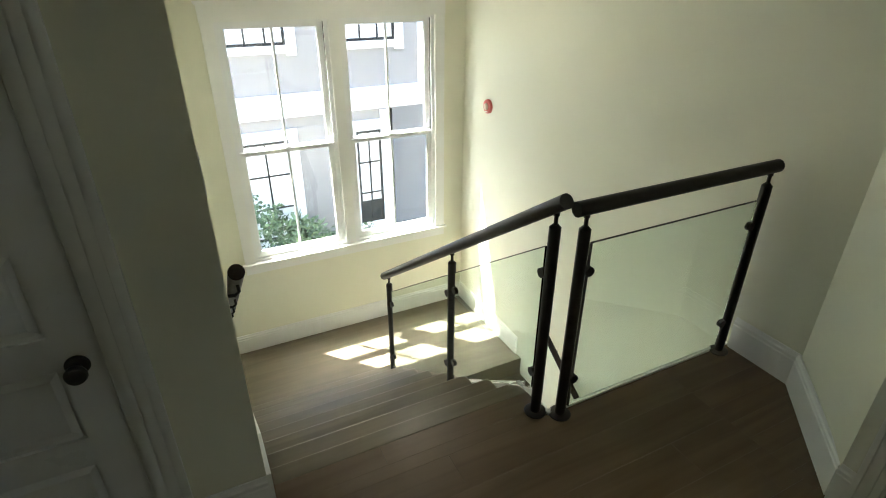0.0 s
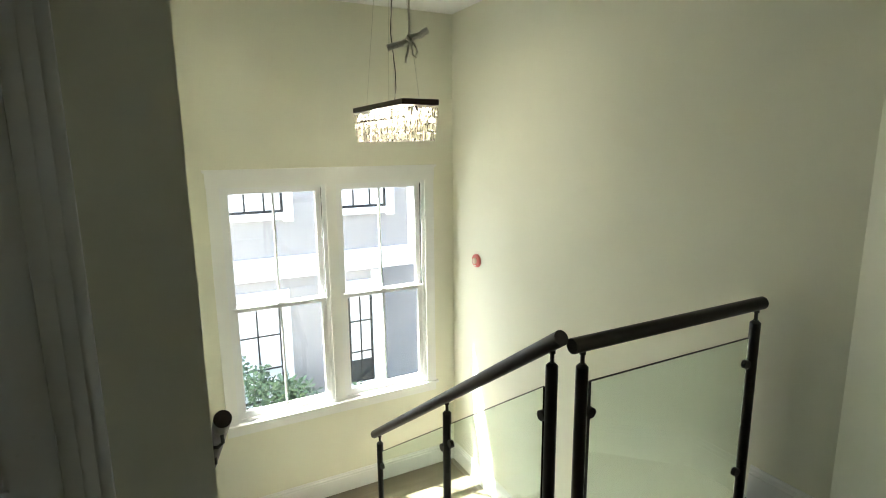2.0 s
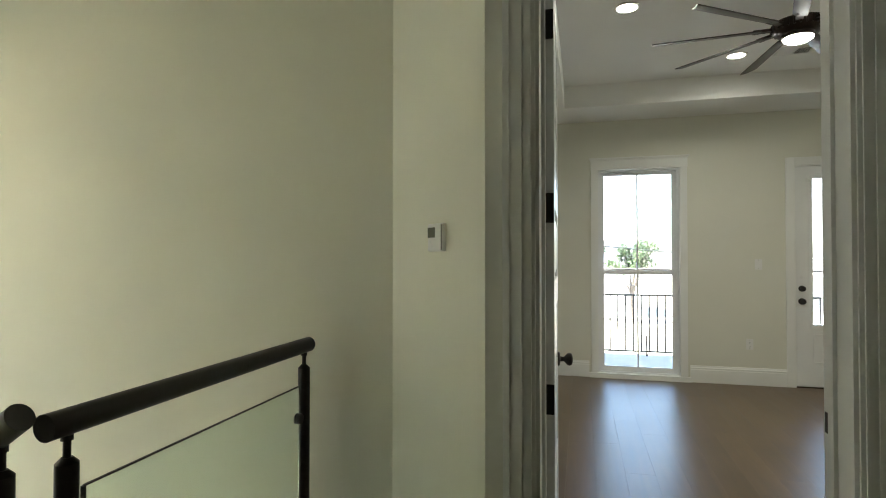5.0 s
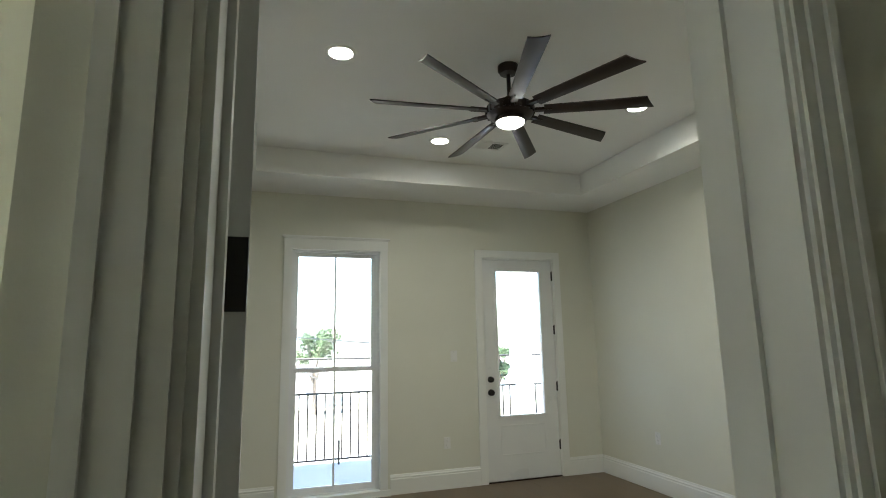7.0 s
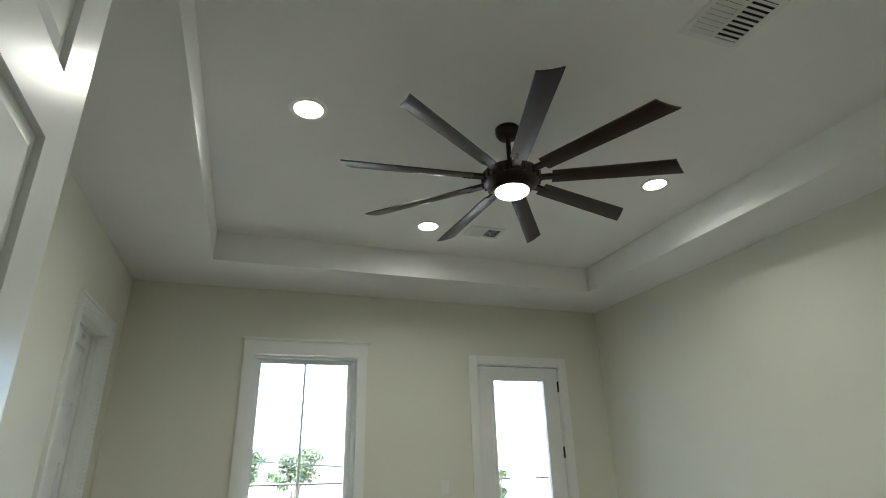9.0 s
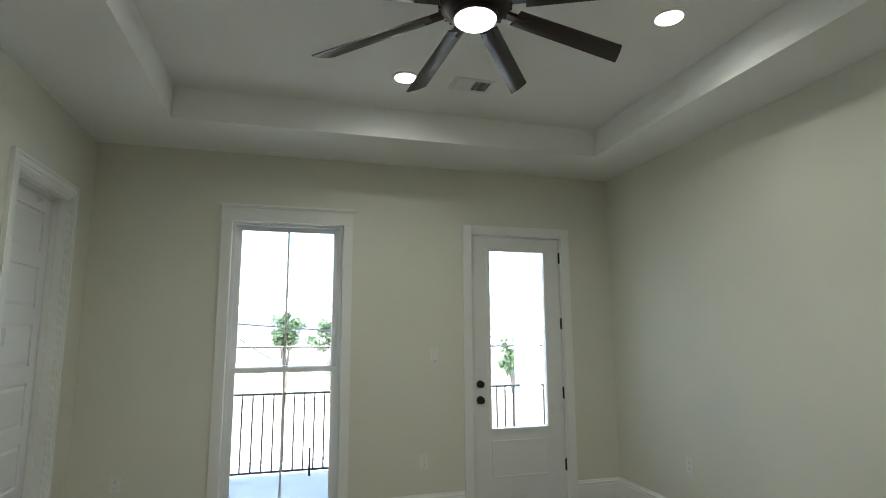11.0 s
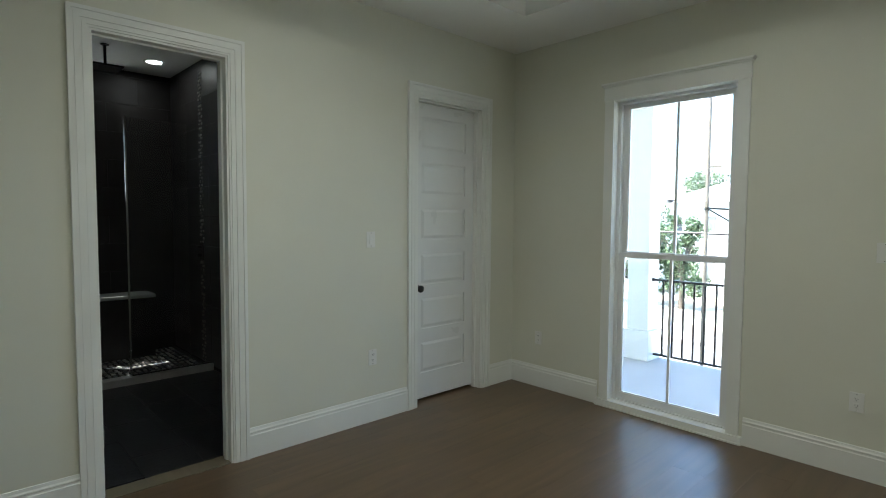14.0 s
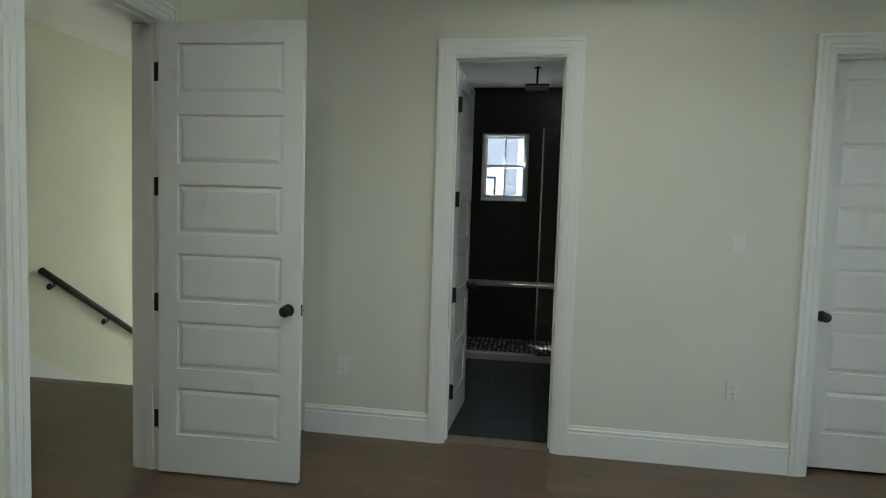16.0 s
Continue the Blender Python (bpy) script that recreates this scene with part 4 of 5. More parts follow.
ceiling_vent(pose(-2.20, -5.32, H_HALL, 180, 0, 0), 0.36, 0.22, "white ceiling air vent with louvres over the stair")
ceiling_vent(pose(2.81, -3.69, H_TRAY, 180, 0, 0), 0.32, 0.29, "white ceiling air vent with louvres in the tray")
ceiling_vent(pose(2.71, -1.25, H_TRAY, 180, 0, 0), 0.30, 0.20, "white ceiling air vent with louvres in the tray")

# ---- bedroom fittings ----


def can_light(x, y, z, watts):
    c = thing("recessed_light", pose(x, y, z), "round white recessed ceiling light, lit", "ceiling light", group="recessed ceiling lights")
    part("trim_ring", lathe(bmesh.new(), [(0.072, -0.0), (0.098, -0.0), (0.098, -0.005), (0.090, -0.009), (0.074, -0.006), (0.072, 0.0)], seg=36), PLASTIC, c, smooth=True)
    part("lens", lathe(bmesh.new(), [(0, -0.004), (0.073, -0.004), (0.073, -0.002), (0, -0.002)], seg=32), CANGLOW, c, "glowing lamp lens")
    l = bpy.data.lights.new("recessed_lamp", "SPOT")
    l.energy, l.spot_size, l.spot_blend, l.shadow_soft_size, l.color = watts, radians(162), 0.9, 0.07, (1.0, 0.91, 0.76)
    o = new("recessed_lamp", l)
    o.location = (x, y, z - 0.02)
    return c


CAN_WATTS = 3.5
for x, y in ((1.17, -2.50), (2.23, -1.24), (3.51, -2.34), (2.37, -3.80)):
    can_light(x, y, H_TRAY, CAN_WATTS)

FX, FY, FZ = 2.25, -2.64, 2.98
fan = thing("ceiling_fan", pose(FX, FY, 0), "large nine-blade dark bronze ceiling fan with lit lamp", "ceiling fan")
part("canopy", lathe(bmesh.new(), [(0, H_TRAY), (0.068, H_TRAY), (0.068, H_TRAY - 0.035), (0.055, H_TRAY - 0.055), (0.018, H_TRAY - 0.062), (0, H_TRAY - 0.062)], seg=28), BRONZE, fan, smooth=True)
part("downrod", cyl(bmesh.new(), (0, 0, FZ + 0.08), (0, 0, H_TRAY - 0.05), 0.0135, seg=16), BRONZE, fan, smooth=True)
part("motor_housing", lathe(bmesh.new(), [(0, FZ + 0.10), (0.03, FZ + 0.10), (0.04, FZ + 0.07), (0.10, FZ + 0.052), (0.150, FZ + 0.035), (0.158, FZ + 0.015), (0.158, FZ - 0.010), (0.145, FZ - 0.03), (0.115, FZ - 0.042), (0.10, FZ - 0.048), (0, FZ - 0.048)], seg=40), BRONZE, fan, smooth=True)
bm = bmesh.new()
for i in range(28):
    a = 2 * math.pi * i / 28
    b = box(0.128, 0.162, -0.006, 0.006, FZ - 0.024, FZ + 0.022, bevel=0.002)
    bmesh.ops.transform(b, matrix=pose(0, 0, 0, 0, 0, math.degrees(a)), verts=b.verts)
    me = bpy.data.meshes.new("t")
    b.to_mesh(me), b.free()
    bm.from_mesh(me)
    bpy.data.meshes.remove(me)
part("cooling_fins", bm, BRONZE, fan)
part("lamp_collar", lathe(bmesh.new(), [(0.0, FZ - 0.046), (0.10, FZ - 0.046), (0.102, FZ - 0.066), (0.094, FZ - 0.074), (0.088, FZ - 0.070), (0.0, FZ - 0.068)], seg=36), BRONZE, fan, smooth=True)
part("lamp_lens", lathe(bmesh.new(), [(0, FZ - 0.068), (0.088, FZ - 0.068), (0.088, FZ - 0.082), (0.07, FZ - 0.094), (0.03, FZ - 0.10), (0, FZ - 0.101)], seg=36), CANGLOW, fan, "glowing frosted lamp lens", smooth=True)
fl = new("fan_lamp", bpy.data.lights.new("fan_lamp", "SPOT"))
fl.data.energy, fl.data.spot_size, fl.data.spot_blend, fl.data.shadow_soft_size, fl.data.color = 2.0, radians(168), 0.7, 0.08, (1.0, 0.92, 0.80)
fl.location = (FX, FY, FZ - 0.115)
blade = bmesh.new()
n = 12
top, bot = [], []
for i in range(n + 1):
    u = 0.22 + (0.885 - 0.22) * i / n
    hw = 0.043 + 0.010 * i / n
    tilt = radians(-14)
    for lst, dz in ((top, 0.004), (bot, -0.004)):
        lst.append([blade.verts.new((u + (0.03 * (v / hw) if i == n else 0), v * math.cos(tilt), FZ + v * math.sin(tilt) + dz - 0.006 * (1 - (v / hw) ** 2))) for v in (-hw, -hw * 0.5, 0, hw * 0.5, hw)])
for lst, fl_ in ((top, False), (bot, True)):
    for i in range(n):
        for j in range(4):
            q = [lst[i][j], lst[i + 1][j], lst[i + 1][j + 1], lst[i][j + 1]]
            blade.faces.new(q[::-1] if fl_ else q)
for i in range(n):
    for j in (0, 4):
        blade.faces.new((top[i][j], top[i + 1][j], bot[i + 1][j], bot[i][j]))
for i in (0, n):
    for j in range(4):
        blade.faces.new((top[i][j], top[i][j + 1], bot[i][j + 1], bot[i][j]))
bmesh.ops.recalc_face_normals(blade, faces=blade.faces)
arm = bmesh.new()
bx(arm, 0.13, 0.27, -0.022, 0.022, FZ - 0.009, FZ + 0.009, bevel=0.004)
for x in (0.235, 0.255):
    for y in (-0.012, 0.012):
        cyl(arm, (x, y, FZ - 0.013), (x, y, FZ - 0.008), 0.004, seg=8)
first = part("blade", blade, FANWOOD, fan, "dark brown cambered fan blade", smooth=True)
arm_o = part("blade_arm", arm, BRONZE, fan)
A0 = 174
first.matrix_basis, arm_o.matrix_basis = pose(0, 0, 0, 0, 0, A0), pose(0, 0, 0, 0, 0, A0)
for k in range(1, 9):
    for src in (first, arm_o):
        o = new(src.name.split(".")[0], src.data)
        o.parent = fan
        o.matrix_basis = pose(0, 0, 0, 0, 0, A0 + 40 * k)

plate("light_switch", pose(0, -1.64, 1.372, 0, 0, 90), 0.075, 0.118, "white single rocker light switch on the wall", "switch", "switch")
plate("light_switch", pose(2.755, 0, 1.352), 0.075, 0.118, "white light switch plate beside the window", "switch", "switch")
plate("wall_outlet", pose(0, -1.625, 0.487, 0, 0, 90), 0.072, 0.118, "white double power outlet low on the wall", "outlet")
plate("wall_outlet", pose(0, -4.07, 0.467, 0, 0, 90), 0.072, 0.118, "white double power outlet behind the open door", "outlet")
plate("wall_outlet", pose(2.66, 0, 0.455), 0.072, 0.118, "white double power outlet between window and door", "outlet")
plate("wall_outlet", pose(0.315, 0, 0.45), 0.072, 0.118, "white double power outlet near the corner", "outlet")
plate("wall_outlet", pose(XR, -0.97, 0.515, 0, 0, -90), 0.072, 0.118, "white double power outlet on the side wall", "outlet")

# ---- bathroom seen through its doorway ----
SHZ, YR = 0.035, -2.0            # shower floor, its right-hand wall
CURB = -2.22


def tiled_wall(name, rz, ox, oy, width, z0, z1, tw, tl, hole=None, label=""):
    """Large dark tiles in running bond on a thin bed; local x along the wall, local y into it."""
    t = thing(name, pose(ox, oy, 0, 0, 0, rz), label, "tile wall", kind="structure")
    row, z = 0, z0
    while z < z1 - 0.01:
        zt = min(z + tw, z1)
        x = -(row % 2) * tl / 2
        while x < width - 0.01:
            a, b = max(x, 0) + 0.001, min(x + tl, width) - 0.001
            pieces = [(a, b, z + 0.001, zt - 0.001)]
            if hole and a < hole[1] and b > hole[0] and zt > hole[2] and z < hole[3]:
                pieces = []
                if a < hole[0] - 0.01:
                    pieces.append((a, hole[0], z + 0.001, zt - 0.001))
                if b > hole[1] + 0.01:
                    pieces.append((hole[1], b, z + 0.001, zt - 0.001))
                if z < hole[2] - 0.01:
                    pieces.append((max(a, hole[0]), min(b, hole[1]), z + 0.001, hole[2]))
                if zt > hole[3] + 0.01:
                    pieces.append((max(a, hole[0]), min(b, hole[1]), hole[3], zt - 0.001))
            for q in pieces:
                if q[1] - q[0] > 0.01 and q[3] - q[2] > 0.01:
                    part("tile", box(q[0], q[1], -0.012, 0, q[2], q[3]), DARKTILE, t)
            x += tl
        z, row = zt, row + 1
    return t


tiled_wall("wall_tiles", 90, -3.40, YN + 0.12, 2.45, SHZ, 3.10, 0.30, 0.60, (hy0 - YN - 0.12, hy1 - YN - 0.12, hz0, hz1), "dark large-format tiles round the shower window")
wall("wall_shower_side", "x", YR, 0.12, -3.388, -1.58, -0.01, 3.10, (), DARKGROUT, "dark tiled wall at the side of the shower")
tiled_wall("wall_tiles", 0, -3.388, YR, 1.81, SHZ, 3.10, 0.30, 0.60, None, "dark large-format tiles beside the shower")
tagged(link("wall_end_trim", box(-1.58, -1.565, YR - 0.012, YR + 0.12, 0, 3.10), WALL), "painted end of the shower wall", "trim", kind="structure")
tagged(link("shower_base", box(-3.388, CURB - 0.06, YN + 0.12, YR - 0.012, -0.012, SHZ - 0.014), DARKGROUT), "raised shower floor bed", "floor", kind="structure")
tagged(link("shower_curb", box(CURB - 0.06, CURB + 0.05, YN + 0.12, YR - 0.012, -0.012, SHZ + 0.03, bevel=0.004), STONE), "pale stone curb at the shower edge", "curb", kind="structure")
tagged(link("shower_bench", box(-3.388, -3.05, YN + 0.12, YR - 0.30, 0.665, 0.70, bevel=0.004), STONE), "pale stone bench slab across the shower", "bench", kind="structure")
tagged(link("shower_bench_front", box(-3.388, -3.10, YN + 0.12, YR - 0.30, SHZ - 0.014, 0.665), DARKTILE), "dark tiled front of the shower bench", "bench", kind="structure")


def pebble_sheet(name, m, w, h, label, seed, step=0.052):
    """A flat field of small uneven pebbles, each a low dome; local z out of the field."""
    rg = random.Random(seed)
    verts, faces = [], []
    ny, nx = int(h / step), int(w / step)
    for j in range(ny):
        for i in range(nx):
            cx, cy = (i + 0.5 + 0.5 * (j % 2) + rg.uniform(-.12, .12)) * step, (j + 0.5 + rg.uniform(-.12, .12)) * step
            if cx > w - step * 0.3:
                continue
            r, a0, asp = step * rg.uniform(0.36, 0.47), rg.uniform(0, 3.1), rg.uniform(0.7, 1.0)
            base = len(verts)
            for ring, (rr, zz) in enumerate(((1.0, 0.0), (0.82, 0.006))):
                for k in range(7):
                    a = 2 * math.pi * k / 7
                    u, v = math.cos(a) * r * rr, math.sin(a) * r * rr * asp
                    verts.append((cx + u * math.cos(a0) - v * math.sin(a0), cy + u * math.sin(a0) + v * math.cos(a0), zz))
            for k in range(7):
                faces.append((base + k, base + (k + 1) % 7, base + 7 + (k + 1) % 7, base + 7 + k))
            faces.append(tuple(base + 7 + k for k in range(7)))
    me = bpy.data.meshes.new(name)
    me.from_pydata(verts, [], faces)
    me.materials.append(PEBMAT)
    ob = new(name, me)
    ob.matrix_world = m
    return tagged(ob, label, "pebbles", kind="stuff")


PEBMAT = bpy.data.materials.new("pebble_mosaic")
PEBMAT.use_nodes = True
pn, pl = PEBMAT.node_tree.nodes, PEBMAT.node_tree.links
geo, pr, pns = pn.new("ShaderNodeNewGeometry"), pn.new("ShaderNodeValToRGB"), pn.new("ShaderNodeTexNoise")
pr.color_ramp.interpolation = "CONSTANT"
els = pr.color_ramp.elements
els[0].color, els[1].color = (0.40, 0.38, 0.34, 1), (0.05, 0.055, 0.06, 1)
els[1].position = 0.35
for pos, col in ((0.55, (0.18, 0.16, 0.14, 1)), (0.75, (0.55, 0.53, 0.48, 1)), (0.88, (0.10, 0.11, 0.13, 1))):
    e = els.new(pos)
    e.color = col
pns.inputs["Scale"].default_value = 60
mixp = pn.new("ShaderNodeMix")
mixp.data_type, mixp.blend_type = "RGBA", "MULTIPLY"
mixp.inputs["Factor"].default_value = 0.4
pl.new(geo.outputs["Random Per Island"], pr.inputs[0])
pl.new(pr.outputs[0], mixp.inputs[6]), pl.new(pns.outputs["Color"], mixp.inputs[7])
pl.new(mixp.outputs[2], pn["Principled BSDF"].inputs["Base Color"])
pn["Principled BSDF"].inputs["Roughness"].default_value = 0.45
pebble_sheet("pebble_floor", pose(-3.388, YN + 0.12, SHZ - 0.014), CURB - 0.06 + 3.388, YR - 0.012 - YN - 0.12, "mixed grey pebble mosaic floor of the shower", 3)
pebble_sheet("pebble_strip", pose(-2.50, YR - 0.0125, SHZ, 90, 0, 0), 0.14, 2.98, "upright strip of pebble mosaic on dark tiles", 5, 0.036)

glass = thing("shower_screen", pose(0, 0, 0), "fixed clear glass shower screen with metal edge", "shower screen")
part("glass_pane", box(CURB - 0.01, CURB, -2.73, YR - 0.014, SHZ + 0.032, 2.42), GLASS, glass)
part("edge_profile", box(CURB - 0.016, CURB + 0.006, -2.745, -2.73, SHZ + 0.03, 2.42), CHROME, glass)
part("floor_channel", box(CURB - 0.016, CURB + 0.006, -2.73, YR - 0.014, SHZ + 0.03, SHZ + 0.042), BLACK, glass)

shower = thing("rain_shower", pose(-2.5, -2.82, 3.10), "square rain shower head on a black ceiling arm", "shower head")
part("flange", lathe(bmesh.new(), [(0, 0), (0.035, 0), (0.035, -0.008), (0, -0.009)], seg=24), BLACK, shower, smooth=True)
part("arm", cyl(bmesh.new(), (0, 0, -0.008), (0, 0, -0.20), 0.012, seg=14), BLACK, shower, smooth=True)
part("head", box(-0.125, 0.125, -0.125, 0.125, -0.215, -0.20, bevel=0.003), BLACK, shower)
valve = thing("shower_valve", pose(-2.43, YR - 0.020, 1.18, 0, 0, 0), "black shower valve on the pebble strip", "shower valve")
part("plate", box(-0.05, 0.05, -0.008, 0, -0.09, 0.09, bevel=0.003), BLACK, valve)
part("handle", cyl(cyl(bmesh.new(), (0, -0.008, -0.04), (0, -0.05, -0.04), 0.02, seg=16), (0, -0.008, 0.045), (0, -0.045, 0.045), 0.016, seg=16), BLACK, valve, smooth=True)
drain = tagged(link("floor_drain", box(-2.95, -2.83, -2.96, -2.84, SHZ - 0.010, SHZ - 0.004), BLACK), "square black drain in the pebble floor", "drain")

can_light(-2.8, -2.33, 3.10, 0.2)

vanity = thing("vanity", pose(-1.565, -1.97, 0), "white wall-hung vanity cabinet with black pulls", "vanity")
WHITE = material("white_lacquer", (0.78, 0.78, 0.78), 0.35, var=0.02)
part("body", box(0, 1.2, 0.02, 0.52, 0.22, 0.80), WHITE, vanity)
for z0, z1 in ((0.23, 0.505), (0.515, 0.79)):
    dr = part("drawer", box(0.006, 0.594, 0, 0.02, z0, z1, bevel=0.002), WHITE, vanity)
    part("handle", bx(bx(box(0.14, 0.44, -0.03, -0.02, z1 - 0.06, z1 - 0.05), 0.15, 0.16, -0.02, 0, z1 - 0.06, z1 - 0.05), 0.42, 0.43, -0.02, 0, z1 - 0.06, z1 - 0.05), BLACK, dr, "black bar pull")
part("countertop", box(-0.01, 1.21, -0.012, 0.52, 0.80, 0.83, bevel=0.003), STONE, vanity)
mirror = thing("mirror", pose(-1.50, -1.45, 0), "tall black-framed mirror above the vanity", "mirror")
MIR = material("mirror_silver", (0.85, 0.86, 0.86), 0.02, metal=1.0, var=0.0, bump=0.0)
part("glass", box(0.012, 0.86, -0.012, -0.004, 1.012, 2.388), MIR, mirror)
bm = bmesh.new()
for a in ((0, 0.012, 1.0, 2.4), (0.86, 0.872, 1.0, 2.4), (0.012, 0.86, 1.0, 1.012), (0.012, 0.86, 2.388, 2.4)):
    bx(bm, a[0], a[1], -0.02, 0, a[2], a[3])
part("frame", bm, BLACK, mirror)

# ---- outside: balcony, street and the neighbouring house ----
CONC = material("pale_balcony_concrete", (0.34, 0.35, 0.37), 0.7, var=0.06, scale=3, bump=0.1, bump_scale=60)
EXTW = material("white_exterior_paint", (0.72, 0.73, 0.74), 0.6, var=0.03, scale=4)
ASPH = material("pale_worn_asphalt", (0.20, 0.20, 0.20), 0.9, var=0.2, scale=3, bump=0.3, bump_scale=80)
GRASS = material("dry_lawn", (0.36, 0.34, 0.26), 0.95, var=0.35, scale=2.5, bump=0.6, bump_scale=30)
PAVE = material("pale_pavement", (0.42, 0.41, 0.39), 0.85, var=0.1, scale=4)
SIDING = material("lavender_grey_siding", (0.245, 0.225, 0.222), 0.6, var=0.04, scale=5, bump=0.05, bump_scale=60, rand=0.02)
ROOF = material("dark_shingle", (0.07, 0.07, 0.075), 0.9, var=0.25, scale=10, bump=0.4, bump_scale=30)
LEAF = material("leaf_green", (0.075, 0.112, 0.050), 0.55, var=0.4, scale=3, bump=0.0)
LEAF2 = material("pale_leaf_green", (0.10, 0.145, 0.07), 0.5, var=0.35, scale=3, bump=0.0)
PETAL = material("white_petal", (0.78, 0.77, 0.72), 0.6, var=0.05, bump=0.0)
BARK = material("grey_bark", (0.12, 0.095, 0.075), 0.9, var=0.3, scale=9, bump=0.5, bump_scale=30)
POLE = material("weathered_pole", (0.20, 0.175, 0.15), 0.9, var=0.25, scale=5, bump=0.3, bump_scale=40)
BLIND = material("pale_window_blind", (0.70, 0.70, 0.69), 0.6, var=0.03, scale=6)
FARPANE = material("far_window_pane", (0.16, 0.165, 0.17), 0.3, var=0.1)
GZ = -3.45

slab("balcony_floor", -2.5, 6.6, 0.2, 2.08, -0.26, -0.06, CONC, "pale grey balcony floor", "balcony floor")
# Ceiling and beam run on west, unseen, to keep sun off the floor.
slab("balcony_ceiling_sunblock", -2.5, 6.6, 0.2, 2.12, 3.35, 3.5, EXTW, "white balcony ceiling, run on unseen to block the sun", "ceiling")
tagged(link("balcony_beam_sunblock", box(-2.5, 6.6, 1.78, 2.10, 3.02, 3.35), EXTW), "white beam over the balcony columns, run on to block sun", "beam", kind="structure")


def column(x):
    c = thing("balcony_column", pose(x, 1.94, -0.06), "square white balcony column with wider base", "column", group="balcony columns")
    part("base", box(-0.155, 0.155, -0.155, 0.155, 0, 0.34, bevel=0.006), EXTW, c)
    part("shaft", box(-0.125, 0.125, -0.125, 0.125, 0.34, 3.08, bevel=0.004), EXTW, c)
    return c


column(0.33), column(4.52)


def balcony_rail(x0, x1):
    r = thing("balcony_rail", pose(0, 1.92, 0), "thin black metal balcony railing with upright bars", "railing", group="balcony railing")
    part("top_rail", box(x0, x1, -0.02, 0.02, 0.845, 0.87, bevel=0.003), BLACK, r)
    part("bottom_rail", box(x0, x1, -0.012, 0.012, 0.0, 0.022), BLACK, r)
    n = round((x1 - x0) / 0.112)
    bal = box(-0.0095, 0.0095, -0.0095, 0.0095, 0.022, 0.845)
    me = bpy.data.meshes.new("baluster")
    bal.to_mesh(me), bal.free()
    me.materials.append(BLACK)
    for i in range(1, n):
        o = new("baluster", me)
        o.parent = r
        o.matrix_basis = Matrix.Translation((x0 + (x1 - x0) * i / n, 0, 0))
    for x in [x0 + (x1 - x0) * k / 3 for k in (1, 2)]:
        part("foot", box(x - 0.012, x + 0.012, -0.012, 0.012, -0.06, 0.25), BLACK, r)
    for x, s in ((x0, 1), (x1, -1)):
        for z in (0.012, 0.857):
            part("bracket", box(x, x - s * 0.03, -0.02, 0.02, z - 0.02, z + 0.02, bevel=0.003), BLACK, r)


balcony_rail(0.47, 4.42)
balcony_rail(4.62, 6.55)
balcony_rail(-2.45, 0.19)

slab("ground", -400, 400, -400, 600, GZ - 0.5, GZ, GRASS, "dry green ground reaching the horizon", "ground")
tagged(link("road", box(-200, 200, 10.5, 17.5, GZ, GZ + 0.012), ASPH), "grey asphalt street before the house", "road", kind="structure")
for y in (8.3, 18.0):
    tagged(link("pavement", box(-200, 200, y, y + 1.6, GZ, GZ + 0.1), PAVE), "pale concrete pavement along the street", "pavement", kind="structure")
    tagged(link("kerb", box(-200, 200, y + (1.6 if y < 10 else -0.18), y + (1.78 if y < 10 else 0), GZ, GZ + 0.13), PAVE), "pale concrete kerb at the road edge", "kerb", kind="structure")


def clapboard_wall(parent, x, y0, y1, z0, z1, pitch=0.145, face=1):
    """Lapped boards on a wall of plane x; each board is a part."""
    n = int((z1 - z0) / pitch)
    bm = bmesh.new()
    pts = [(0, 0), (0.0185 * face, 0.0), (0.006 * face, pitch), (0, pitch)]
    v0, v1 = [bm.verts.new((a, 0, b)) for a, b in pts], [bm.verts.new((a, y1 - y0, b)) for a, b in pts]
    for i in range(4):
        bm.faces.new((v0[i], v0[(i + 1) % 4], v1[(i + 1) % 4], v1[i]))
    bm.faces.new(v0), bm.faces.new(v1[::-1])
    bmesh.ops.recalc_face_normals(bm, faces=bm.faces)
    me = bpy.data.meshes.new("siding_board")
    bm.to_mesh(me), bm.free()
    me.materials.append(SIDING)
    for i in range(n):
        o = new("siding_board", me)
        o.parent = parent
        o.location = (x, y0, z0 + i * pitch)


house = thing("neighbour_house", pose(-8.0, 0.09, 0), "two-storey lavender-grey clapboard house with white trim", "house")
part("wall", box(-9, -0.002, -16, -3.05, -0.38, 5.2), SIDING, house)
part("wall", box(-9, -0.002, -16, -3.77, GZ, -0.38), SIDING, house)
part("wall", box(-9, -1.6, -3.05, 6, GZ, 5.2), SIDING, house)
clapboard_wall(house, 0, -9.5, -3.9, GZ + 0.3, -0.42)
clapboard_wall(house, 0, -9.5, -3.15, 0.02, 3.5)
clapboard_wall(house, -1.598, -3.05, 2.0, GZ + 0.3, 2.5)
part("band_board", box(0.0, 0.045, -16, -3.0, -0.35, 0.0), EXTW, house)
part("band_cap", box(0.0, 0.08, -16, -3.0, 0.0, 0.03), EXTW, house)
part("corner_board", box(-0.02, 0.04, -3.15, -3.0, -0.01, 5.2), EXTW, house)
part("corner_board", box(-0.10, -0.021, -3.05, -3.0, -0.01, 5.2), EXTW, house)
part("corner_board", box(-0.02, 0.04, -3.9, -3.72, GZ, -0.38), EXTW, house)
part("corner_board", box(-0.10, -0.021, -3.77, -3.72, GZ, -0.38), EXTW, house)
part("foundation", box(0.0, 0.03, -16, -3.9, GZ, GZ + 0.3), CONC, house)
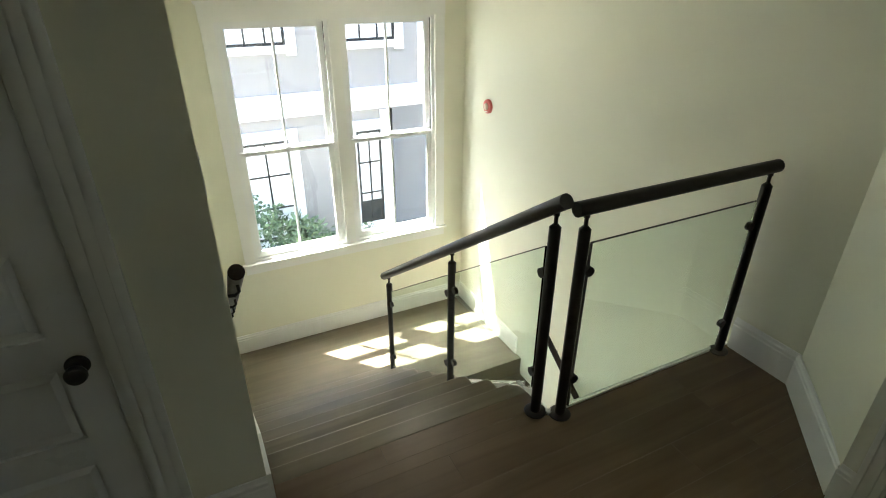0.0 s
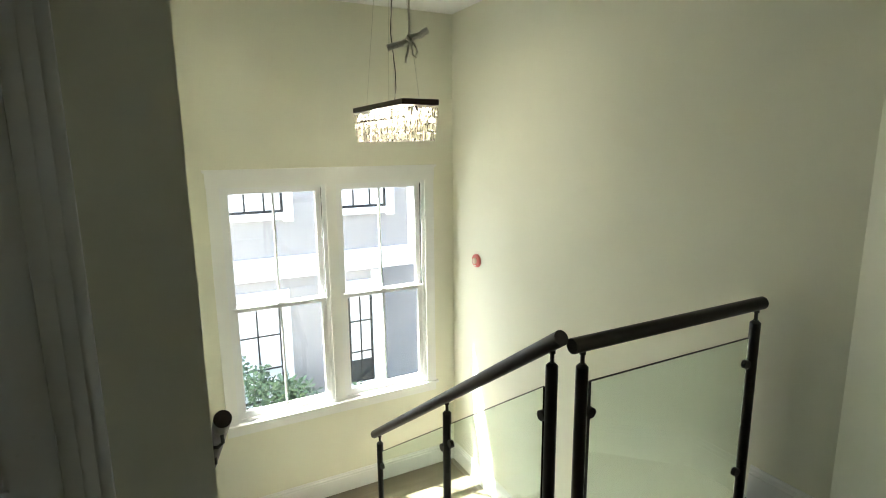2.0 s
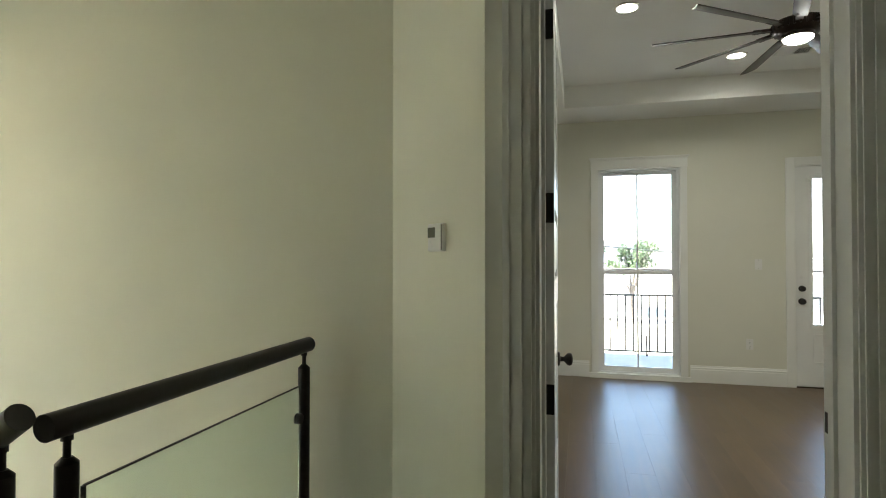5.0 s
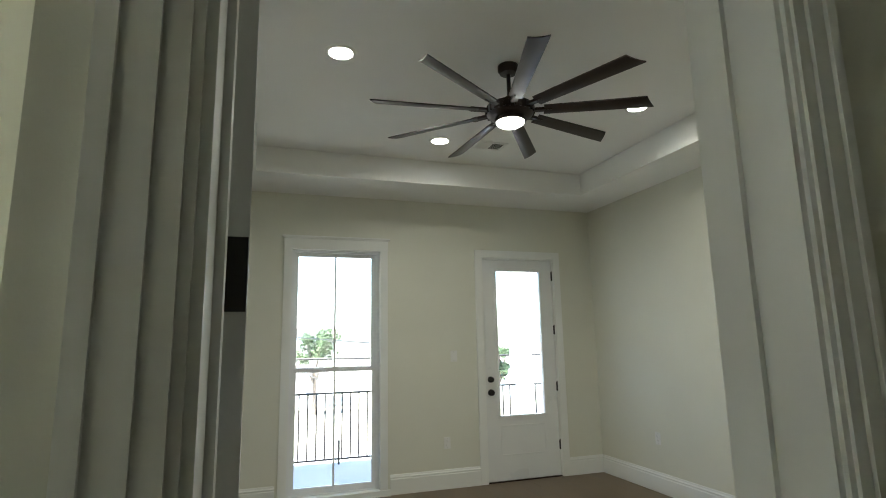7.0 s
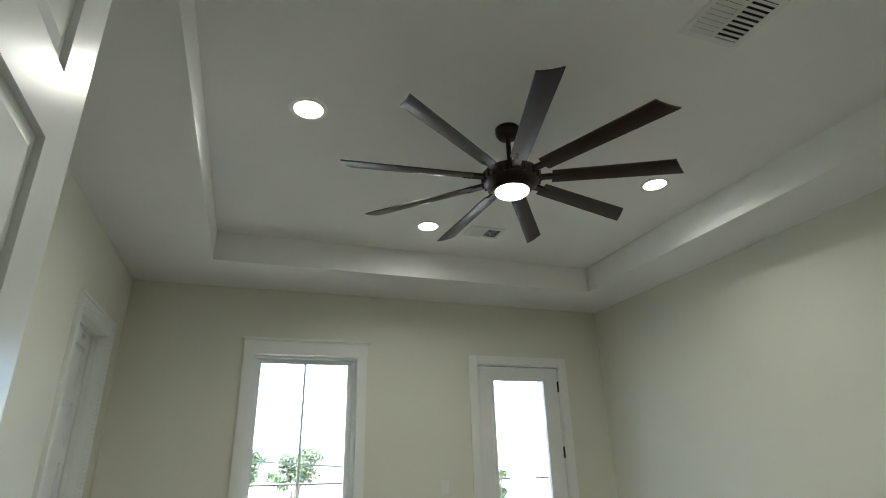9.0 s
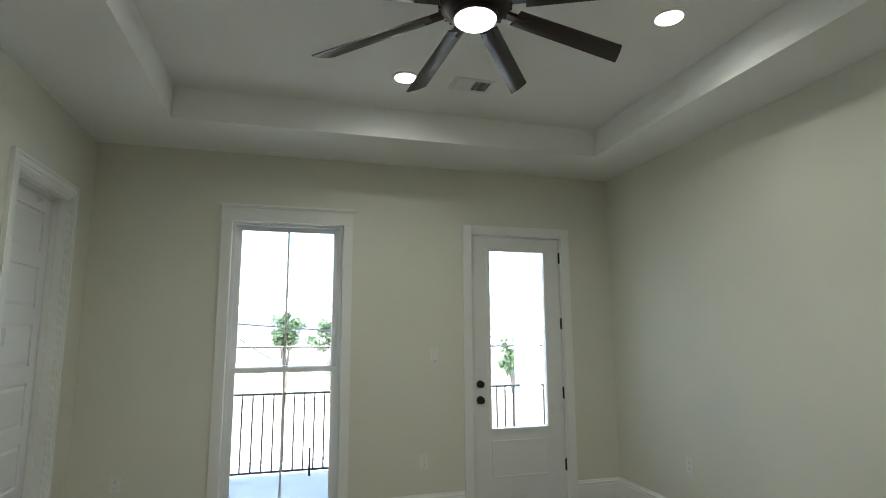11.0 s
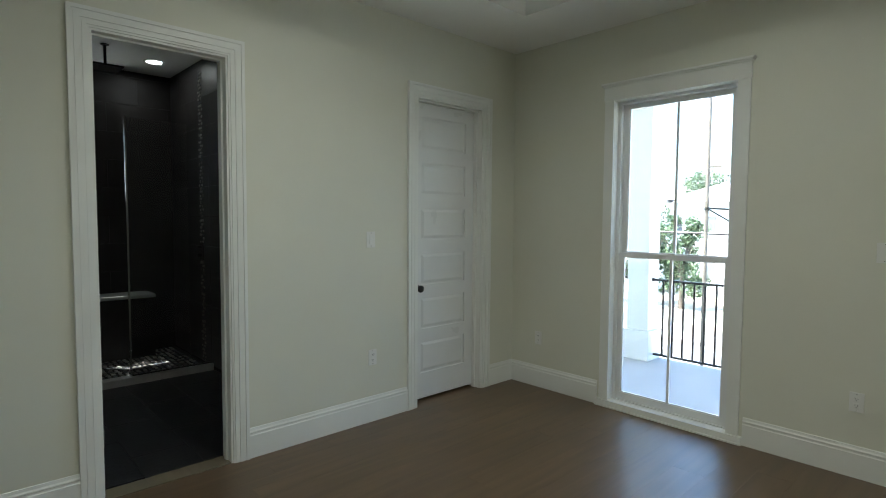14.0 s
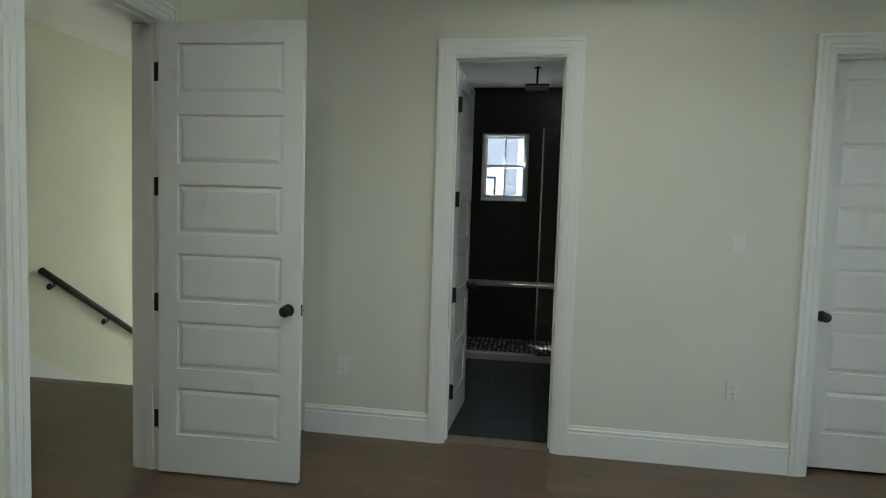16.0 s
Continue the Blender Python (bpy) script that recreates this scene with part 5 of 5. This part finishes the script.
part("eave", box(-9.6, 0.6, -16.4, 6.4, 5.2, 5.45), EXTW, house)
bm = bmesh.new()
ridge = [(-9.6, -16.4, 5.45), (0.6, -16.4, 5.45), (-4.5, -16.4, 8.2), (-9.6, 6.4, 5.45), (0.6, 6.4, 5.45), (-4.5, 6.4, 8.2)]
rv = [bm.verts.new(p) for p in ridge]
for q in ((0, 1, 2), (3, 5, 4), (0, 2, 5, 3), (1, 4, 5, 2), (0, 3, 4, 1)):
    bm.faces.new([rv[i] for i in q])
bmesh.ops.recalc_face_normals(bm, faces=bm.faces)
part("roof", bm, ROOF, house)


def house_window(y0, y1, z0, z1, cols, rows, blind):
    w = part("window", bx(bx(bx(box(0.0, 0.05, y0 - 0.16, y0, z0 - 0.16, z1 + 0.18), 0.0, 0.05, y1, y1 + 0.16, z0 - 0.16, z1 + 0.18), 0.0, 0.05, y0, y1, z1, z1 + 0.18), 0.0, 0.06, y0, y1, z0 - 0.12, z0), EXTW, house, "black-framed window with white casing")
    f = bmesh.new()
    t = 0.045
    for a in ((y0, y0 + t, z0, z1), (y1 - t, y1, z0, z1), (y0 + t, y1 - t, z0, z0 + t), (y0 + t, y1 - t, z1 - t, z1)):
        bx(f, 0.012, 0.04, *a)
    for i in range(1, cols):
        y = y0 + (y1 - y0) * i / cols
        bx(f, 0.015, 0.035, y - 0.014, y + 0.014, z0 + t, z1 - t)
    for i in range(1, rows):
        z = z0 + (z1 - z0) * i / rows
        bx(f, 0.0155, 0.0345, y0 + t, y1 - t, z - 0.014, z + 0.014)
    part("frame", f, BLACK, w)
    part("blind", box(0.021, 0.0225, y0 + t, y1 - t, z0 + t + blind * (z1 - z0), z1 - t), BLIND, w, "pale closed blind")
    if blind > 0.01:
        part("dark_room", box(0.020, 0.0205, y0 + t, y1 - t, z0 + t, z0 + t + blind * (z1 - z0)), DARKSLOT, w)


for yy in (-6.33, -4.50, -8.6):
    house_window(yy, yy + 0.92, 0.78, 2.35, 3, 3, 0.0)
for yy, w, b in ((-6.36, 0.80, 0.0), (-4.38, 0.47, 0.22), (-8.7, 0.80, 0.0)):
    house_window(yy, yy + w, -2.50, -0.72, 2, 3, b)


def leaf_cloud(name, m, centres, mat, size, count, seed, label, category, long=1.0, petals=0):
    """Many small leaf blades scattered about clump centres: (x, y, z, radius)."""
    rg = random.Random(seed)
    verts, faces = [], []
    for c in range(count):
        cx, cy, cz, r = centres[rg.randrange(len(centres))]
        while True:
            p = Vector((rg.uniform(-1, 1), rg.uniform(-1, 1), rg.uniform(-1, 1)))
            if 0.25 < p.length < 1:
                break
        p = Vector((cx, cy, cz)) + p * r
        d = Vector((rg.uniform(-1, 1), rg.uniform(-1, 1), rg.uniform(-0.8, 0.7))).normalized()
        s = d.cross(Vector((rg.uniform(-1, 1), rg.uniform(-1, 1), rg.uniform(-1, 1)))).normalized()
        n = d.cross(s)
        a, w = size * rg.uniform(0.6, 1.3) * long, size * rg.uniform(0.22, 0.4)
        b = len(verts)
        verts += [p, p + d * a * 0.5 + s * w + n * w * 0.3, p + d * a, p + d * a * 0.5 - s * w + n * w * 0.3]
        faces += [(b, b + 1, b + 2), (b, b + 2, b + 3)]
    me = bpy.data.meshes.new(name)
    me.from_pydata([tuple(v) for v in verts], [], faces)
    me.materials.append(mat)
    return me


def shrub(x, y, z, mat, seed, r, h, label, size=0.09, long=1.0, count=1500, flowers=0):
    rg = random.Random(seed)
    t = thing("shrub", pose(x, y, z), label, "shrub")
    cs = [(rg.uniform(-r, r), rg.uniform(-r, r), rg.uniform(0.25, h), rg.uniform(0.22, 0.42) * r + 0.1) for _ in range(16)]
    b = bmesh.new()
    for c in cs[:8]:
        tube(b, [(c[0] * 0.2, c[1] * 0.2, 0), (c[0] * 0.6, c[1] * 0.6, c[2] * 0.5), c[:3]], 0.012, seg=5)
    part("stems", b, BARK, t)
    o = new("leaves", leaf_cloud("leaves", None, cs, mat, size, count, seed, "", "", long))
    o.parent = t
    if flowers:
        o = new("blossoms", leaf_cloud("blossoms", None, cs, PETAL, 0.06, flowers, seed + 9, "", ""))
        o.parent = t


shrub(-7.2, -6.15, GZ, LEAF, 11, 0.55, 1.85, "dense dark green shrub by the house wall")
shrub(-6.9, -5.55, GZ, LEAF2, 12, 0.42, 1.75, "spiky pale green shrub by the house wall", 0.10, 2.0, 1300)
shrub(-7.0, -4.85, GZ, LEAF, 13, 0.45, 1.35, "green shrub with small white blossoms", 0.08, 1.0, 1100, 160)
shrub(-6.8, -6.9, GZ, LEAF, 14, 0.5, 1.4, "low dark green shrub by the house wall")


def tree(x, y, height, crown, seed, mat, label, low=0.45):
    rg = random.Random(seed)
    t = thing("tree", pose(x, y, GZ), label, "tree")
    b = bmesh.new()
    cyl(b, (0, 0, 0), (0.05, 0.02, height * 0.5), 0.16, 0.10, seg=10)
    cs = []
    for k in range(14):
        a, e = rg.uniform(0, 6.28), rg.uniform(low, 1.0)
        rad = crown * rg.uniform(0.25, 1.0)
        tip = (math.cos(a) * rad, math.sin(a) * rad, height * (low + (0.95 - low) * e))
        tube(b, [(0.03, 0.01, height * 0.32), (tip[0] * 0.45, tip[1] * 0.45, height * 0.32 + (tip[2] - height * 0.32) * 0.6), tip], 0.04, seg=6)
        cs += [(*tip, crown * rg.uniform(0.16, 0.36)), (tip[0] * 0.6, tip[1] * 0.6, tip[2] * rg.uniform(0.85, 1.08), crown * rg.uniform(0.22, 0.38))]
    part("trunk", b, BARK, t)
    o = new("crown", leaf_cloud("crown", None, cs, mat, 0.20, 3400, seed, "", ""))
    o.parent = t


tree(4.45, 35.0, 6.2, 1.6, 21, LEAF, "leafy green street tree across the road")
tree(1.3, 36.0, 6.1, 1.15, 22, LEAF, "small leafy green tree across the road")
tree(12.4, 21.0, 4.7, 0.75, 23, LEAF2, "slender young green tree by the pavement")
tree(-15.4, 44.5, 9.4, 2.0, 24, LEAF, "tall green tree behind a far house")
tree(-13.7, 26.0, 6.0, 1.9, 25, LEAF2, "broad pale green tree across the road", 0.12)
tree(-11.6, 26.6, 5.6, 1.8, 27, LEAF, "broad green tree across the road", 0.12)
tree(-9.6, 26.2, 5.2, 1.7, 28, LEAF, "broad green tree across the road", 0.12)
tree(13.4, 46.0, 7.6, 2.8, 26, LEAF, "tall green tree behind the houses", 0.2)

pole = thing("utility_pole", pose(0.62, 2.95, GZ), "slim pale metal service pole close to the balcony", "utility pole")
part("post", cyl(bmesh.new(), (0, 0, 0), (0, 0, 8.6), 0.026, 0.022, seg=14), POLE, pole, smooth=True)
part("crossarm", box(-0.01, 0.16, -0.015, 0.015, 5.62, 5.65), POLE, pole)
part("cable_clamp", cyl(bmesh.new(), (0, 0, 5.10), (0, 0, 5.14), 0.031, seg=12), BLACK, pole, smooth=True)


def cable(pts, r, label):
    n = 16
    bm = bmesh.new()
    (x0, y0, z0), (x1, y1, z1), sag = pts
    tube(bm, [(x0 + (x1 - x0) * i / n, y0 + (y1 - y0) * i / n, z0 + (z1 - z0) * i / n - sag * 4 * (i / n) * (1 - i / n)) for i in range(n + 1)], r, seg=6)
    tagged(link("power_line", bm, BLACK, smooth=True), label, "cable")


cable(((-60, 22.0, 2.4), (60, 16.5, 1.2), 0.9), 0.05, "black overhead cable slung along the street")
cable(((0.635, 2.95, 1.68), (9.5, 14.0, 1.35), 0.1), 0.012, "thin black cable tied to the service pole")
cable(((0.635, 2.95, 1.67), (2.4, 6.2, 0.75), 0.22), 0.010, "slack cable hanging from the service pole")


def far_house(x, y, w, d, h, seed, label):
    rg = random.Random(seed)
    t = thing("far_house", pose(x, y, GZ), label, "house")
    part("wall", box(0, w, 0, d, 0, h), EXTW, t)
    bm = bmesh.new()
    rv = [bm.verts.new(p) for p in ((-0.4, -0.4, h), (w + 0.4, -0.4, h), (w + 0.4, d + 0.4, h), (-0.4, d + 0.4, h), (w * 0.3, d / 2, h + 1.5), (w * 0.7, d / 2, h + 1.5))]
    for q in ((0, 1, 5, 4), (1, 2, 5), (2, 3, 4, 5), (3, 0, 4), (0, 3, 2, 1)):
        bm.faces.new([rv[i] for i in q])
    bmesh.ops.recalc_face_normals(bm, faces=bm.faces)
    part("roof", bm, PAVE, t)
    n = max(2, int(w / 2.2))
    for lev in range(max(1, int(h / 3))):
        for i in range(n):
            xc = w * (i + 0.5) / n
            wi = part("window", box(xc - 0.5, xc + 0.5, -0.06, 0, 0.9 + 3 * lev, 2.3 + 3 * lev), EXTW, t)
            part("pane", box(xc - 0.4, xc + 0.4, -0.075, -0.06, 1.0 + 3 * lev, 2.2 + 3 * lev), FARPANE, wi)


far_house(-14.5, 34, 9, 8, 6.2, 1, "pale two-storey house across the street")
far_house(-4.6, 39, 10.5, 8, 6.2, 2, "pale two-storey house beyond the trees")
far_house(16.0, 38, 10, 8, 3.4, 3, "low pale house across the street")
far_house(-24.0, 30, 10, 8, 6.4, 4, "pale two-storey house down the street")

# ---- floor planks and bathroom tiles ----


def planks(floor, x0, x1, y0, y1, width, seed, skip=None):
    """Boards along y in staggered lengths, each a part of its floor."""
    rg = random.Random(seed)
    made = {}
    x = x0
    while x < x1 - 0.005:
        w = min(width, x1 - x)
        y = y0 - rg.uniform(0.0, 1.4)
        while y < y1 - 0.005:
            ln = rg.choice((1.2, 1.5, 1.8, 2.1))
            a, b = max(y, y0), min(y + ln, y1)
            y += ln
            if b - a < 0.02 or (skip and skip((x + w / 2), (a + b) / 2)):
                continue
            key = (round(w, 3), round(b - a, 3))
            if key not in made:
                bm = box(0.0003, w - 0.0003, 0.0003, b - a - 0.0003, 0, 0.018)
                me = bpy.data.meshes.new("plank")
                bm.to_mesh(me), bm.free()
                me.materials.append(PLANK)
                made[key] = me
            o = new("plank", made[key])
            o.parent = floor
            o.location = (x, a, -0.018)
        x += w


fl_bed, fl_hall = bpy.data.objects["floor"], bpy.data.objects["floor_hall"]
planks(fl_bed, 0.54, XR, YE, 0.0, 0.19, 31)
planks(fl_bed, DOOR_E[0] + 0.018, DOOR_E[1] - 0.018, YH, YE, 0.19, 32)
planks(fl_hall, -0.315, 0.0, YH, YN, 0.19, 33)
# the two floors meet in steps under the diagonal wall
for i, (a, b) in enumerate(((0.0, 0.1), (0.1, 0.2), (0.2, 0.3), (0.3, 0.4), (0.4, 0.5), (0.5, 0.54))):
    meet = -4.33 - 1.06 * min(b, 0.5)
    planks(fl_bed, a, b, meet, 0.0, 0.19, 40 + i)
    planks(fl_hall, a, b, YH, meet, 0.19, 50 + i)
planks(fl_hall, X0 + 0.09, XC, YS + 0.018, Y_MID, 0.19, 34)
planks(fl_hall, XC, -0.315, YS, Y_MID, 0.19, 38)
planks(fl_hall, -0.315, 3.2, YS, YH, 0.19, 35)
planks(fl_hall, XC, 3.2, -8.9, YS, 0.19, 36)
fl_bath = bpy.data.objects["floor_bathroom"]
tile_me = {}
y, row = -2.80 - 0.335 * 5, 0
while y < -1.46:
    a, b = max(y, YN + 0.121), min(y + 0.332, -1.452)
    y, row = y + 0.335, row + 1
    x = CURB + 0.052 - 0.335 * (row % 2)
    while x < -0.14 and b - a > 0.03:
        c, d = max(x, CURB + 0.052), min(x + 0.667, -0.132)
        x += 0.67
        if d - c > 0.03:
            key = (round(d - c, 3), round(b - a, 3))
            if key not in tile_me:
                bm = box(0, d - c, 0, b - a, 0, 0.012, bevel=0.0012)
                me = bpy.data.meshes.new("floor_tile")
                bm.to_mesh(me), bm.free()
                me.materials.append(SLATE)
                tile_me[key] = me
            o = new("floor_tile", tile_me[key])
            o.parent = fl_bath
            o.location = (c, a, -0.012)
